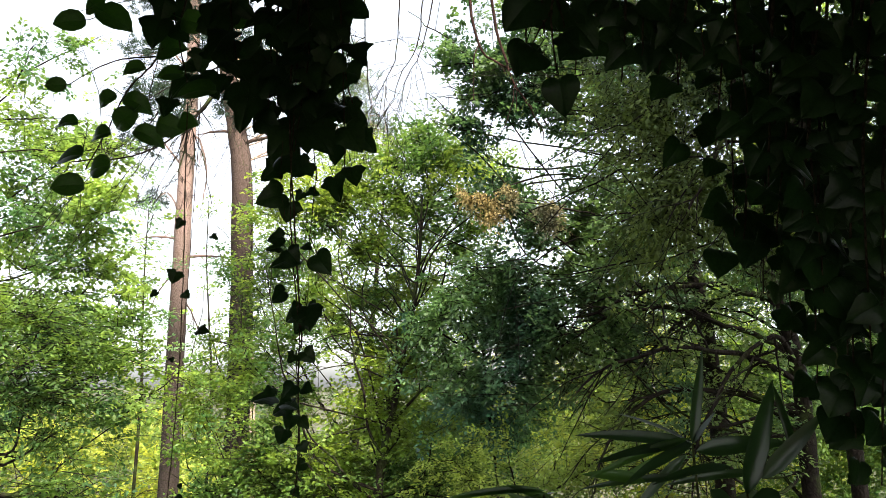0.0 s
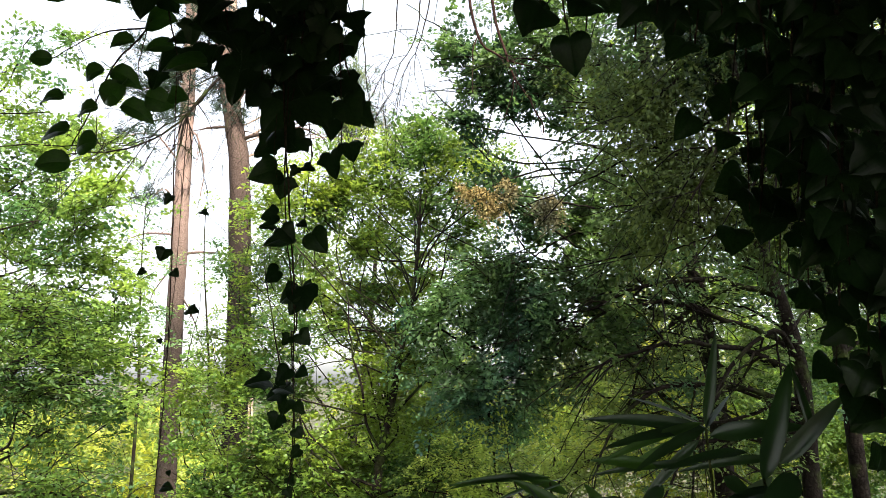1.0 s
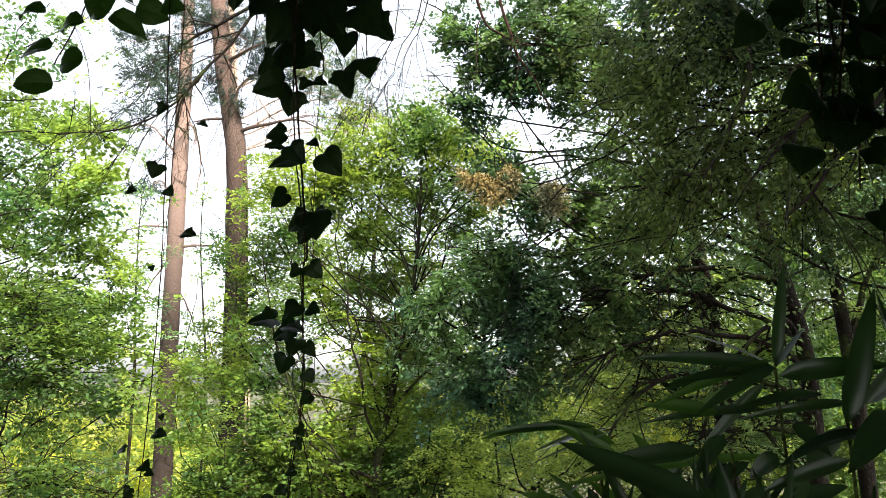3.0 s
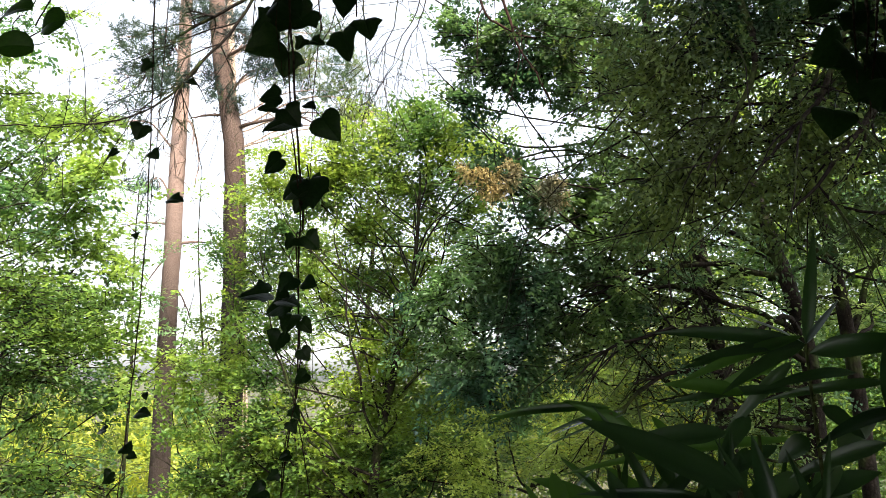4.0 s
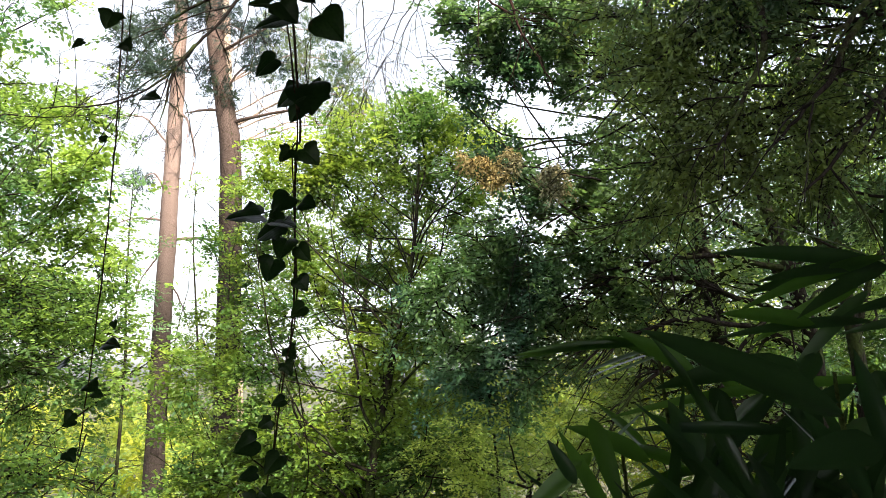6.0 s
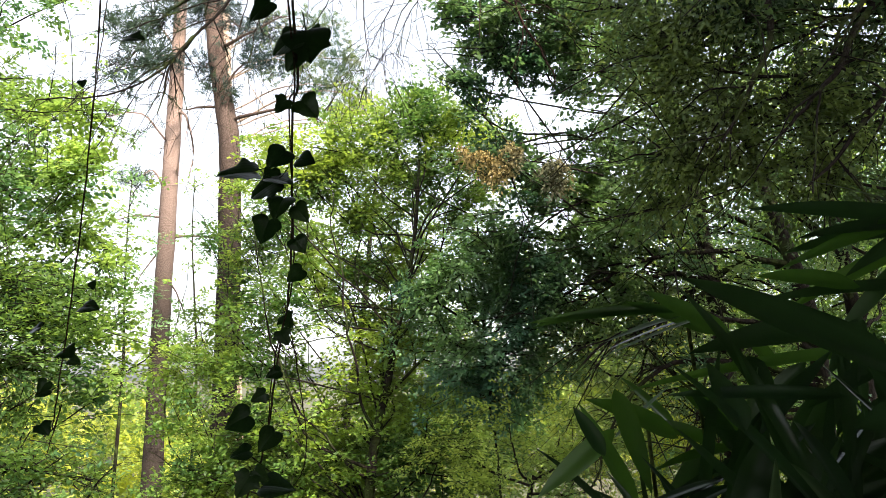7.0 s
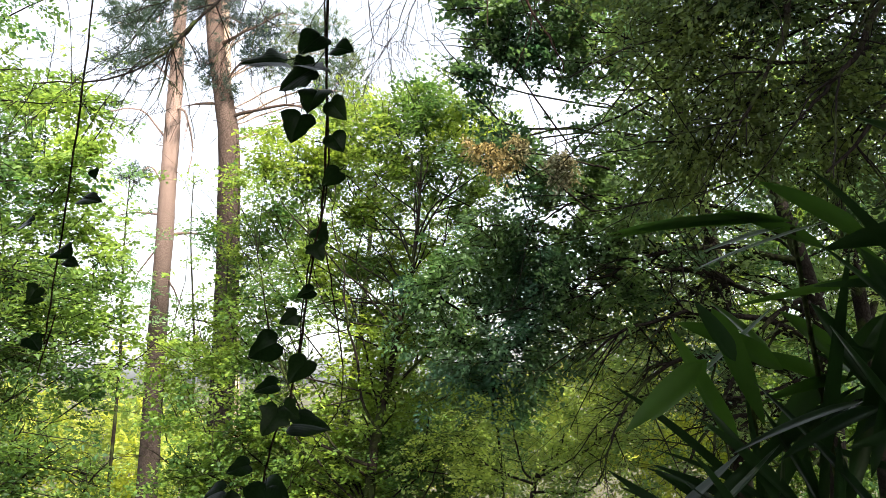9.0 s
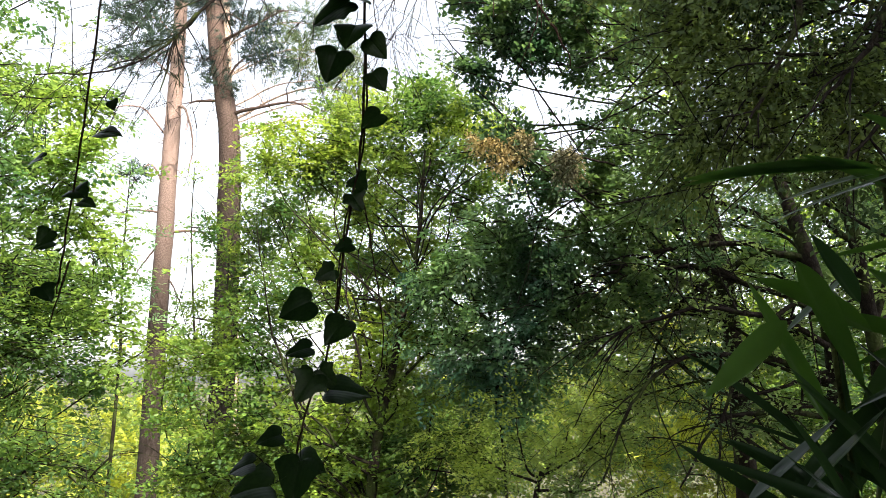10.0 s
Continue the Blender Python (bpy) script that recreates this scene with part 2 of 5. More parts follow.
class Wood:
    """Gathers tapered round limbs into one mesh."""

    def __init__(self, rng):
        self.rng, self.v, self.f, self.n = rng, [], [], 0

    def tube(self, line, radii, sides=6, knobs=0.0):
        line, radii = np.asarray(line, float), np.asarray(radii, float)
        go = unit(np.gradient(line, axis=0))
        ref = np.array([1.0, 0, 0]) if abs(go[0][2]) > 0.8 else np.array([0, 0, 1.0])
        a = unit(np.cross(go, ref))
        b = np.cross(go, a)
        ang = np.arange(sides) * 2 * np.pi / sides
        ring = np.cos(ang)[None, :, None] * a[:, None] + np.sin(ang)[None, :, None] * b[:, None]
        r = radii[:, None, None] * (1 + knobs * self.rng.normal(size=(len(line), sides, 1)))
        self.v.append((line[:, None] + ring * r).reshape(-1, 3))
        i, j = np.meshgrid(np.arange(len(line) - 1), np.arange(sides), indexing="ij")
        q = np.stack([i * sides + j, i * sides + (j + 1) % sides, (i + 1) * sides + (j + 1) % sides, (i + 1) * sides + j], -1)
        self.f.append(q.reshape(-1, 4) + self.n)
        self.n += len(line) * sides

    def bough(self, points, r0, r1, kids=0, level=1, spread=0.6, droop=0.1, sides=5):
        """A limb along the points, with wandering side branches."""
        rng = self.rng
        n = max(5, 5 * (len(points) - 1))
        line = smooth_line(points, n)
        span = np.linalg.norm(line[-1] - line[0])
        wob = np.cumsum(rng.normal(size=(n, 3)), 0) * span * 0.006
        line = line + wob - wob[0]
        radii = np.linspace(r0, r1, n)
        self.tube(line, radii, sides, 0.05)
        for _ in range(kids):
            i = int(rng.integers(n // 5, n))
            go = unit(line[min(i + 1, n - 1)] - line[i - 1])
            way = unit(go * 0.7 + rng.normal(size=3) * spread)
            long = span * rng.uniform(0.18, 0.42)
            p0 = line[i]
            p1 = p0 + way * long * 0.5 + rng.normal(size=3) * long * 0.06
            p2 = p0 + way * long + np.array([0, 0, -droop * long]) + rng.normal(size=3) * long * 0.1
            self.bough([p0, p1, p2], radii[i] * 0.55, max(r1 * 0.5, 0.0025), kids // 2 if level > 0 else 0, level - 1, spread, droop, max(3, sides - 1))

    def mesh(self, name, mat):
        return mesh_from(name, np.concatenate(self.v), np.concatenate(self.f), mat, True)


def leaf_cards(pos, axis, normal, length, width, fold=0.25):
    """Small pointed leaves folded along the rib: four corners, two triangles each."""
    axis = unit(axis)
    side = unit(np.cross(normal, axis))
    up = np.cross(axis, side)
    n = len(pos)
    length, width = np.broadcast_to(length, n)[:, None], np.broadcast_to(width, n)[:, None]
    base = pos - axis * length * 0.5
    tip = pos + axis * length * 0.5
    mid = pos - axis * length * 0.06
    v = np.stack([base, mid + side * width * 0.5 + up * width * fold, tip, mid - side * width * 0.5 + up * width * fold], 1).reshape(-1, 3)
    k = np.arange(n)[:, None] * 4
    f = np.concatenate([k + [0, 2, 1], k + [0, 3, 2]], 1).reshape(-1, 3)
    return v, f


def crown(rng, clumps, leaf, cover=2.0, aspect=0.55, spray=0.4, flat=0.7, droop=0.15, per=22, holes=0.42, grain=2.6):
    """Sprays of leaves that fill uneven clumps, each (centre, radius). Returns leaves and the sprays' twigs."""
    allpos, allax, allno, starts, ends = [], [], [], [], []
    for centre, r in clumps:
        c = np.asarray(centre, float)
        count = int(cover * np.pi * r * r / (leaf * leaf * aspect * 0.5 * 0.6) / per) + 1
        u = rng.normal(size=(count, 3)) * 0.62
        p = c + u * r * np.array([1.15, 1.0, 0.95])
        u = unit(u)
        keep = np.array([noise.noise(Vector(q) * grain) * 0.5 + 0.5 for q in p]) > holes + rng.normal(size=count) * 0.06
        p, u = p[keep], u[keep]
        m = len(p)
        if not m:
            continue
        d = u * np.array([1, 1, 0.35]) + rng.normal(size=(m, 3)) * np.array([0.55, 0.55, 0.22])
        d = unit(d)
        nrm = unit(np.array([0, 0, 1.0]) * flat + rng.normal(size=(m, 3)) * (1 - flat * 0.6) * 0.6)
        side = unit(np.cross(nrm, d))
        nrm = np.cross(d, side)
        size = spray * rng.uniform(0.6, 1.25, (m, 1, 1))
        s = np.broadcast_to(np.linspace(0.05, 1, per)[None, :, None], (m, per, 1)) + rng.normal(size=(m, per, 1)) * 0.05
        sign = np.where(np.arange(per) % 2 == 0, 1.0, -1.0)[None, :, None]
        v = sign * (0.05 + 0.20 * np.abs(rng.normal(size=(m, per, 1))) * np.sin(np.pi * np.clip(s * 0.85 + 0.12, 0, 1)))
        pos = p[:, None] + size * (d[:, None] * (s - 0.4) + side[:, None] * v) + nrm[:, None] * rng.normal(size=(m, per, 1)) * leaf * 0.4
        pos[..., 2] -= (droop * size * s * s)[..., 0]
        ax = d[:, None] * 0.75 + side[:, None] * sign * 0.8 + rng.normal(size=(m, per, 3)) * 0.3 - np.array([0, 0, droop])
        no = nrm[:, None] + rng.normal(size=(m, per, 3)) * 0.32
        allpos.append(pos.reshape(-1, 3)), allax.append(ax.reshape(-1, 3)), allno.append(no.reshape(-1, 3))
        starts.append(p - d * size[:, 0] * 0.75), ends.append(p + d * size[:, 0] * 0.5)
    pos, ax, no = np.concatenate(allpos), np.concatenate(allax), np.concatenate(allno)
    k = len(pos)
    long = leaf * rng.uniform(0.65, 1.25, k)
    return leaf_cards(pos, ax, no, long, long * aspect * rng.uniform(0.8, 1.2, k)), (np.concatenate(starts), np.concatenate(ends))


def twigs(a, b, r):
    """Thin three-sided twigs from a to b."""
    go = unit(b - a)
    s1 = unit(np.cross(go, np.array([0.3, 0.2, 1.0])))
    s2 = np.cross(go, s1)
    n = len(a)
    ring = [s1, -0.5 * s1 + 0.87 * s2, -0.5 * s1 - 0.87 * s2]
    v = np.stack([a + q * r for q in ring] + [b + q * r * 0.4 for q in ring], 1).reshape(-1, 3)
    k = np.arange(n)[:, None] * 6
    f = np.concatenate([k + [0, 1, 4, 3], k + [1, 2, 5, 4], k + [2, 0, 3, 5]], 1).reshape(-1, 4)
    return v, f


def ground_z(x, y):
    s = min(max((y - 1.5) / 13.0, 0.0), 1.0)
    return -3.4 * s * s * (3 - 2 * s) + 0.12 * noise.noise(Vector((x * 0.4, y * 0.4, 0.0))) + 0.04 * noise.noise(Vector((x * 1.7, y * 1.7, 3.0)))


def tree(seed, label, category, trunk_points, r0, r1, limbs, clumps, leaf_mat, wood_mat, leaf, kids=5, name="tree", twig_r=0.005, group="", bough_r=0.03, level=1, crown_label="", rise=0.3, **style):
    """A tree: an Empty at its foot, a trunk with its limbs, a crown of leaf sprays and their twigs."""
    rng = np.random.default_rng(seed)
    foot = trunk_points[0]
    foot = (foot[0], foot[1], ground_z(foot[0], foot[1]))
    root = thing(name, label, category, group, foot)
    wood = Wood(rng)
    line = smooth_line([(foot[0], foot[1], foot[2] - 0.15), *trunk_points[1:]], 26)
    wood.tube(line, np.linspace(r0, r1, 26) * (1 + 0.35 * np.exp(-np.linspace(0, 26, 26))), 14, 0.035)
    part("trunk", wood.mesh("trunk", wood_mat), root)
    for pts in limbs:
        boughs = Wood(rng)
        boughs.bough(pts, bough_r, bough_r * 0.25, kids, level)
        part("limb", boughs.mesh("limb", wood_mat), root)
    for centre, r in clumps:
        c = np.asarray(centre, float)
        reach = float(np.linalg.norm((line[13] - c)[:2]))
        k = int(np.argmin(np.abs(line[:, 2] - (c[2] - 0.5 * r - rise * reach))))
        a = line[min(max(k, 3), 23)]
        m = (a + c) * 0.5 + rng.normal(size=3) * 0.15 * np.linalg.norm(c - a) - np.array([0, 0, 0.08]) * np.linalg.norm(c - a)
        boughs = Wood(rng)
        boughs.bough([a, m, c, c + (c - m) * 0.4], min(bough_r * 0.6, 0.035), 0.004, kids // 2 + 1, 1)
        part("limb", boughs.mesh("limb", wood_mat), root)
    (v, f), (a, b) = crown(rng, clumps, leaf, **style)
    part("crown", mesh_from("crown", v, f, leaf_mat), root, crown_label, "stuff")
    tv, tf = twigs(a, b, twig_r)
    part("twigwork", mesh_from("twigwork", tv, tf, wood_mat), root, kind="stuff")
    place_parts(root)
    return root


# ---- setting ----
def build_ground():
    rings = np.concatenate([np.linspace(0.0, 34, 70), np.geomspace(36, 1500, 26)])
    around = 96
    verts, faces = [], []
    for r in rings:
        for k in range(around):
            a = 2 * math.pi * k / around
            x, y = r * math.cos(a), 4 + r * math.sin(a)
            verts.append((x, y, ground_z(x, y)))
    for i in range(len(rings) - 1):
        for k in range(around):
            faces.append((i * around + k, (i + 1) * around + k, (i + 1) * around + (k + 1) % around, i * around + (k + 1) % around))
    g = new("ground", mesh_from("ground", verts, faces, SOIL, True))
    tagged(g, "sloping woodland floor of brown leaf litter and moss", "ground", kind="structure")


build_ground()


def build_shade_arch():
    """An unseen arch of ivy thicket, added over the camera's way to keep skylight off the near leaves; open to the
    front.
    """
    n, m = 40, 34
    verts, faces = [], []
    for shell in (0.0, 0.18):
        for i in range(n + 1):
            y = -2.6 + 4.5 * i / n
            close = 1.0 if y > -1.6 else math.sqrt(max(0.42, 1 - ((-1.6 - y) / 1.0) ** 2))
            for k in range(m + 1):
                a = math.pi * k / m
                r = (2.0 + shell) * (1 + 0.06 * noise.noise(Vector((math.cos(a) * 3, y * 2.5, math.sin(a) * 3))))
                c, h = math.cos(a), math.sin(a)
                verts.append((1.15 * r * math.copysign(abs(c) ** 0.6, c) * close, y, 1.3 + r * 1.02 * h ** 0.6 * close if 0 < k < m else -0.2))
    w = (n + 1) * (m + 1)
    for i in range(n):
        for k in range(m):
            q = [i * (m + 1) + k, i * (m + 1) + k + 1, (i + 1) * (m + 1) + k + 1, (i + 1) * (m + 1) + k]
            faces.append(q)
            faces.append([w + j for j in reversed(q)])
    for k in range(m):
        for i in (0, n):
            j = i * (m + 1) + k
            faces.append([j, j + 1, w + j + 1, w + j])
    b = new("shade_arch", mesh_from("shade_arch", verts, faces, THICKET, True))
    tagged(b, "unseen dense arch of ivy thicket, added to shade the near leaves", "thicket", kind="structure")
    rng = np.random.default_rng(3)
    shell = np.array(verts)
    quads = np.array([q for q in faces if len(q) == 4])
    area = np.linalg.norm(np.cross(shell[quads[:, 2]] - shell[quads[:, 0]], shell[quads[:, 3]] - shell[quads[:, 1]]), axis=1)
    pick = quads[rng.choice(len(quads), 34000, p=area / area.sum())]
    u, v = rng.uniform(size=(2, 34000, 1))
    a, b2, c, d = (shell[pick[:, k]] for k in range(4))
    pos = (a * (1 - u) + b2 * u) * (1 - v) + (d * (1 - u) + c * u) * v
    out = unit(np.cross(b2 - a, d - a))
    pos = pos + out * rng.normal(size=(34000, 1)) * 0.05
    keep = (pos[:, 1] < 1.75) & (pos[:, 2] > 0.0)
    pos, out = pos[keep], out[keep]
    axis = rng.normal(size=pos.shape) * 0.5 + np.array([0, 0, -1.0]) + out * 0.4
    lv, lf = leaf_cards(pos, axis, out + rng.normal(size=pos.shape) * 0.4, 0.09 * rng.uniform(0.6, 1.2, len(pos)), 0.08, 0.15)
    tagged(new("shade_arch_ivy", mesh_from("shade_arch_ivy", lv, lf, LEAF_DARK)), "dark ivy leaves covering the unseen added arch", "ivy", kind="stuff")


build_shade_arch()


def build_undergrowth():
    """Low blades and fallen leaves over the woodland floor."""
    rng = np.random.default_rng(17)
    n = 40000
    x, y = rng.uniform(-12, 12, n), rng.uniform(1.5, 24, n)
    patch = np.array([noise.noise(Vector((p * 0.6, q * 0.6, 9.0))) for p, q in zip(x, y)])
    x, y = x[patch > -0.1], y[patch > -0.1]
    long = rng.uniform(0.06, 0.2, len(x))
    pos = np.stack([x, y, np.array([ground_z(p, q) for p, q in zip(x, y)]) + long * 0.3], 1)
    axis = rng.normal(size=pos.shape) * 0.55 + np.array([0, 0, 0.8])
    v, f = leaf_cards(pos, axis, rng.normal(size=pos.shape), long, long * 0.28, 0.2)
    tagged(new("undergrowth", mesh_from("undergrowth", v, f, LEAF_DARK)), "low green undergrowth scattered over the woodland floor", "undergrowth", kind="stuff")


build_undergrowth()

# ---- pines ----
def pine(seed, label, points, r0, r1, snags, tufts, mat, bark_mat, group="pines"):
    rng = np.random.default_rng(seed)
    foot = (points[0][0], points[0][1], ground_z(points[0][0], points[0][1]))
    root = thing("pine_tree", label, "pine tree", group, foot)
    w = Wood(rng)
    line = smooth_line([(foot[0], foot[1], foot[2] - 0.2), *points[1:]], 40)
    w.tube(line, np.linspace(r0, r1, 40), 18, 0.03)
    part("trunk", w.mesh("trunk", bark_mat), root, "scaly grey bark turning orange higher up")
    for pts, r in snags:
        b = Wood(rng)
        b.bough(pts, r, r * 0.25, 3, 1, 0.5, 0.25)
        part("branch", b.mesh("branch", bark_mat), root)
    for _ in range(34):
        b = Wood(rng)
        k = int(rng.integers(10, 39))
        a = rng.uniform(0, 2 * math.pi)
        way = np.array([math.cos(a), math.sin(a), rng.uniform(-0.3, 0.4)])
        long = rng.uniform(0.12, 0.7)
        b.tube([line[k], line[k] + way * long * 0.6, line[k] + way * long + np.array([0, 0, rng.uniform(-0.2, 0.1)])], [0.022, 0.014, 0.006], 4)
        part("stub", b.mesh("stub", bark_mat), root)
    for c, r in tufts:
        c = np.asarray(c, float)
        k = int(np.argmin(np.linalg.norm(line - c, axis=1)))
        b = Wood(rng)
        b.bough([line[max(0, k - 1)], (line[k] + c) / 2 + np.array([0, 0, 0.15]), c, c + (c - line[k]) * 0.25], 0.035, 0.006, 6, 1, 0.6, 0.3)
        part("branch", b.mesh("branch", bark_mat), root)
    v, f = needle_tufts(rng, tufts, 0.13)
    part("needles", mesh_from("needles", v, f, mat), root, "blue-green needles in tufts", "stuff")
    place_parts(root)


def needle_tufts(rng, tufts, long, per=22, density=52.0, thin=0.075):
    P, A, N = [], [], []
    for c, r in tufts:
        count = max(4, int(density * r * r / (long * long) * 0.12))
        u = unit(rng.normal(size=(count, 3))) * rng.uniform(0, 1, (count, 1)) ** 0.5
        p = np.asarray(c, float) + u * r * np.array([1.1, 1.0, 0.7])
        keep = np.array([noise.noise(Vector(q) * 1.5) for q in p]) > -0.15
        p, u = p[keep], u[keep]
        d = unit(u + rng.normal(size=p.shape) * 0.5 + np.array([0, 0, 0.25]))
        way = unit(d[:, None] * 0.8 + rng.normal(size=(len(p), per, 3)) * 0.6)
        pos = p[:, None] + d[:, None] * rng.uniform(-0.5, 0.9, (len(p), per, 1)) * long + way * long * 0.5
        P.append(pos.reshape(-1, 3)), A.append(way.reshape(-1, 3)), N.append(rng.normal(size=(len(p) * per, 3)))
    P, A, N = np.concatenate(P), np.concatenate(A), np.concatenate(N)
    k = len(P)
    return leaf_cards(P, A, N, long * rng.uniform(0.6, 1.1, k), long * thin * 1.6, 0.1)


pine(11, "tall Scots pine with bare orange upper trunk",
     [(-7.57, 18.47, -2.98), (-7.52, 18.37, -1.35), (-7.50, 18.12, 2.59), (-7.45, 17.79, 7.86), (-7.42, 17.64, 10.24), (-7.46, 17.38, 14.39), (-7.57, 17.08, 19.14)], 0.28, 0.12,
     [([(-7.50, 17.75, 8.56), (-7.04, 17.46, 8.29), (-6.76, 17.42, 7.41), (-6.82, 17.47, 6.58)], 0.045),
      ([(-7.50, 17.93, 5.63), (-8.16, 17.73, 5.66), (-8.80, 17.54, 5.46)], 0.04),
      ([(-7.53, 17.97, 5.10), (-6.80, 18.16, 5.22), (-6.26, 18.36, 5.26)], 0.05),
      ([(-7.58, 18.01, 4.35), (-7.05, 17.96, 3.60), (-6.68, 17.91, 2.72)], 0.035),
      ([(-7.63, 17.98, 4.80), (-8.05, 17.92, 4.19), (-8.26, 17.86, 3.59)], 0.03)],
     [((-8.52, 17.21, 10.68), 0.65), ((-8.03, 17.46, 9.90), 0.5), ((-8.53, 17.28, 9.57), 0.45), ((-8.72, 16.88, 8.06), 0.35), ((-7.35, 17.56, 11.54), 0.5), ((-8.66, 17.50, 12.54), 0.8),
      ((-6.94, 17.48, 12.87), 1.2), ((-8.22, 17.67, 6.64), 0.4), ((-7.58, 17.27, 16.11), 1.8)], NEEDLE, BARK_PINE)
pine(12, "tall Scots pine with broken stubs, half hidden by leaves",
     [(-5.78, 17.76, -2.79), (-5.60, 17.66, -1.23), (-5.55, 17.42, 2.56), (-5.66, 17.15, 6.87), (-5.86, 17.06, 8.37), (-6.17, 16.95, 10.05), (-6.46, 16.76, 13.07), (-6.77, 16.42, 18.44)], 0.34, 0.17,
     [([(-5.92, 17.06, 8.37), (-6.40, 16.86, 8.29), (-6.80, 16.77, 8.17)], 0.05),
      ([(-5.84, 17.09, 7.91), (-5.09, 16.87, 8.14), (-4.15, 16.57, 8.17), (-3.39, 16.39, 7.87)], 0.06),
      ([(-6.18, 16.96, 9.90), (-5.42, 16.65, 10.06), (-4.32, 16.23, 10.45)], 0.06),
      ([(-5.57, 17.42, 2.69), (-6.00, 17.21, 2.82), (-6.39, 17.10, 2.88)], 0.035)],
     [((-6.45, 16.99, 9.43), 0.6), ((-5.91, 16.84, 8.74), 0.5), ((-5.47, 16.73, 10.41), 0.9), ((-6.38, 16.69, 11.04), 0.8), ((-4.82, 16.69, 9.45), 0.6), ((-6.38, 16.49, 14.22), 1.7)], NEEDLE, BARK_PINE_OLD_SHADED)
pine(13, "pale leafy pine crown further back",
     [(-6.85, 24.17, -4.39), (-6.99, 24.02, -1.90), (-7.41, 23.59, 4.85), (-7.87, 23.21, 10.87), (-8.26, 22.88, 16.20)], 0.2, 0.14,
     [([(-7.76, 23.25, 10.25), (-5.23, 23.17, 11.50), (-2.80, 23.20, 11.08)], 0.05)],
     [((-5.66, 23.11, 12.55), 1.2), ((-4.22, 23.16, 11.71), 1.3), ((-3.10, 23.21, 10.87), 0.9), ((-4.88, 23.03, 13.82), 1.2), ((-6.52, 23.03, 13.82), 0.9), ((-3.64, 23.10, 12.76), 0.8), ((-3.99, 23.24, 10.46), 0.9), ((-2.59, 23.25, 10.25), 0.5)], NEEDLE_PALE, BARK_PALE)

# ---- broadleaved trees ----
tree(21, "leafy lime tree in bright yellow-green light", "tree",
     [(-7.80, 10.43, -0.98), (-7.89, 10.29, 1.33), (-7.97, 10.08, 4.63), (-8.16, 9.85, 8.23)], 0.2, 0.08, [],
     [((-6.36, 9.30, 6.53), 0.36), ((-6.08, 9.80, 6.95), 0.23), ((-6.39, 10.30, 5.24), 0.66), ((-5.29, 9.55, 5.14), 0.38), ((-6.66, 10.05, 4.36), 0.76), ((-5.17, 9.30, 4.14), 0.49), ((-5.96, 9.80, 3.38), 0.78),
     ((-5.39, 10.30, 3.47), 0.41), ((-5.02, 9.55, 2.55), 0.59), ((-6.13, 10.05, 2.12), 0.80), ((-4.50, 9.30, 2.08), 0.41), ((-4.48, 9.80, 1.61), 0.41), ((-5.54, 10.30, 1.41), 0.62), ((-7.02, 9.55, 5.31), 0.91),
     ((-7.18, 10.05, 2.76), 1.24), ((-4.93, 9.30, 4.47), 0.30), ((-6.50, 9.80, 5.76), 0.35)],
     LEAF_LIME, BARK_STEM, 0.078, cover=4.2, aspect=0.7, holes=0.5, grain=2.0)
# The shrub's deep shade is put into its dark leaf colour.
tree(22, "shrub painted dark as if in deep shade", "shrub",
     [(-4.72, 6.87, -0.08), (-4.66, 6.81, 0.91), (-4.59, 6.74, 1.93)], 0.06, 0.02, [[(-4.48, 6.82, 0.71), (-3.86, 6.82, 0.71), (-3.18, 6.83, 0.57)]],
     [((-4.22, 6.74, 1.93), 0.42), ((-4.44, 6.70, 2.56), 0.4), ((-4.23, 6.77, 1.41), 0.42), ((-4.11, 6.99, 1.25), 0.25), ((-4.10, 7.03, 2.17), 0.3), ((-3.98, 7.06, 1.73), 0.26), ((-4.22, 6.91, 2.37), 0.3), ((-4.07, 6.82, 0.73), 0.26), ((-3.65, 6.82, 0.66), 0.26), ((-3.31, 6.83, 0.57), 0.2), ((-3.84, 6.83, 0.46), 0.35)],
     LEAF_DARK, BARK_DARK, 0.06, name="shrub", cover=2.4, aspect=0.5)
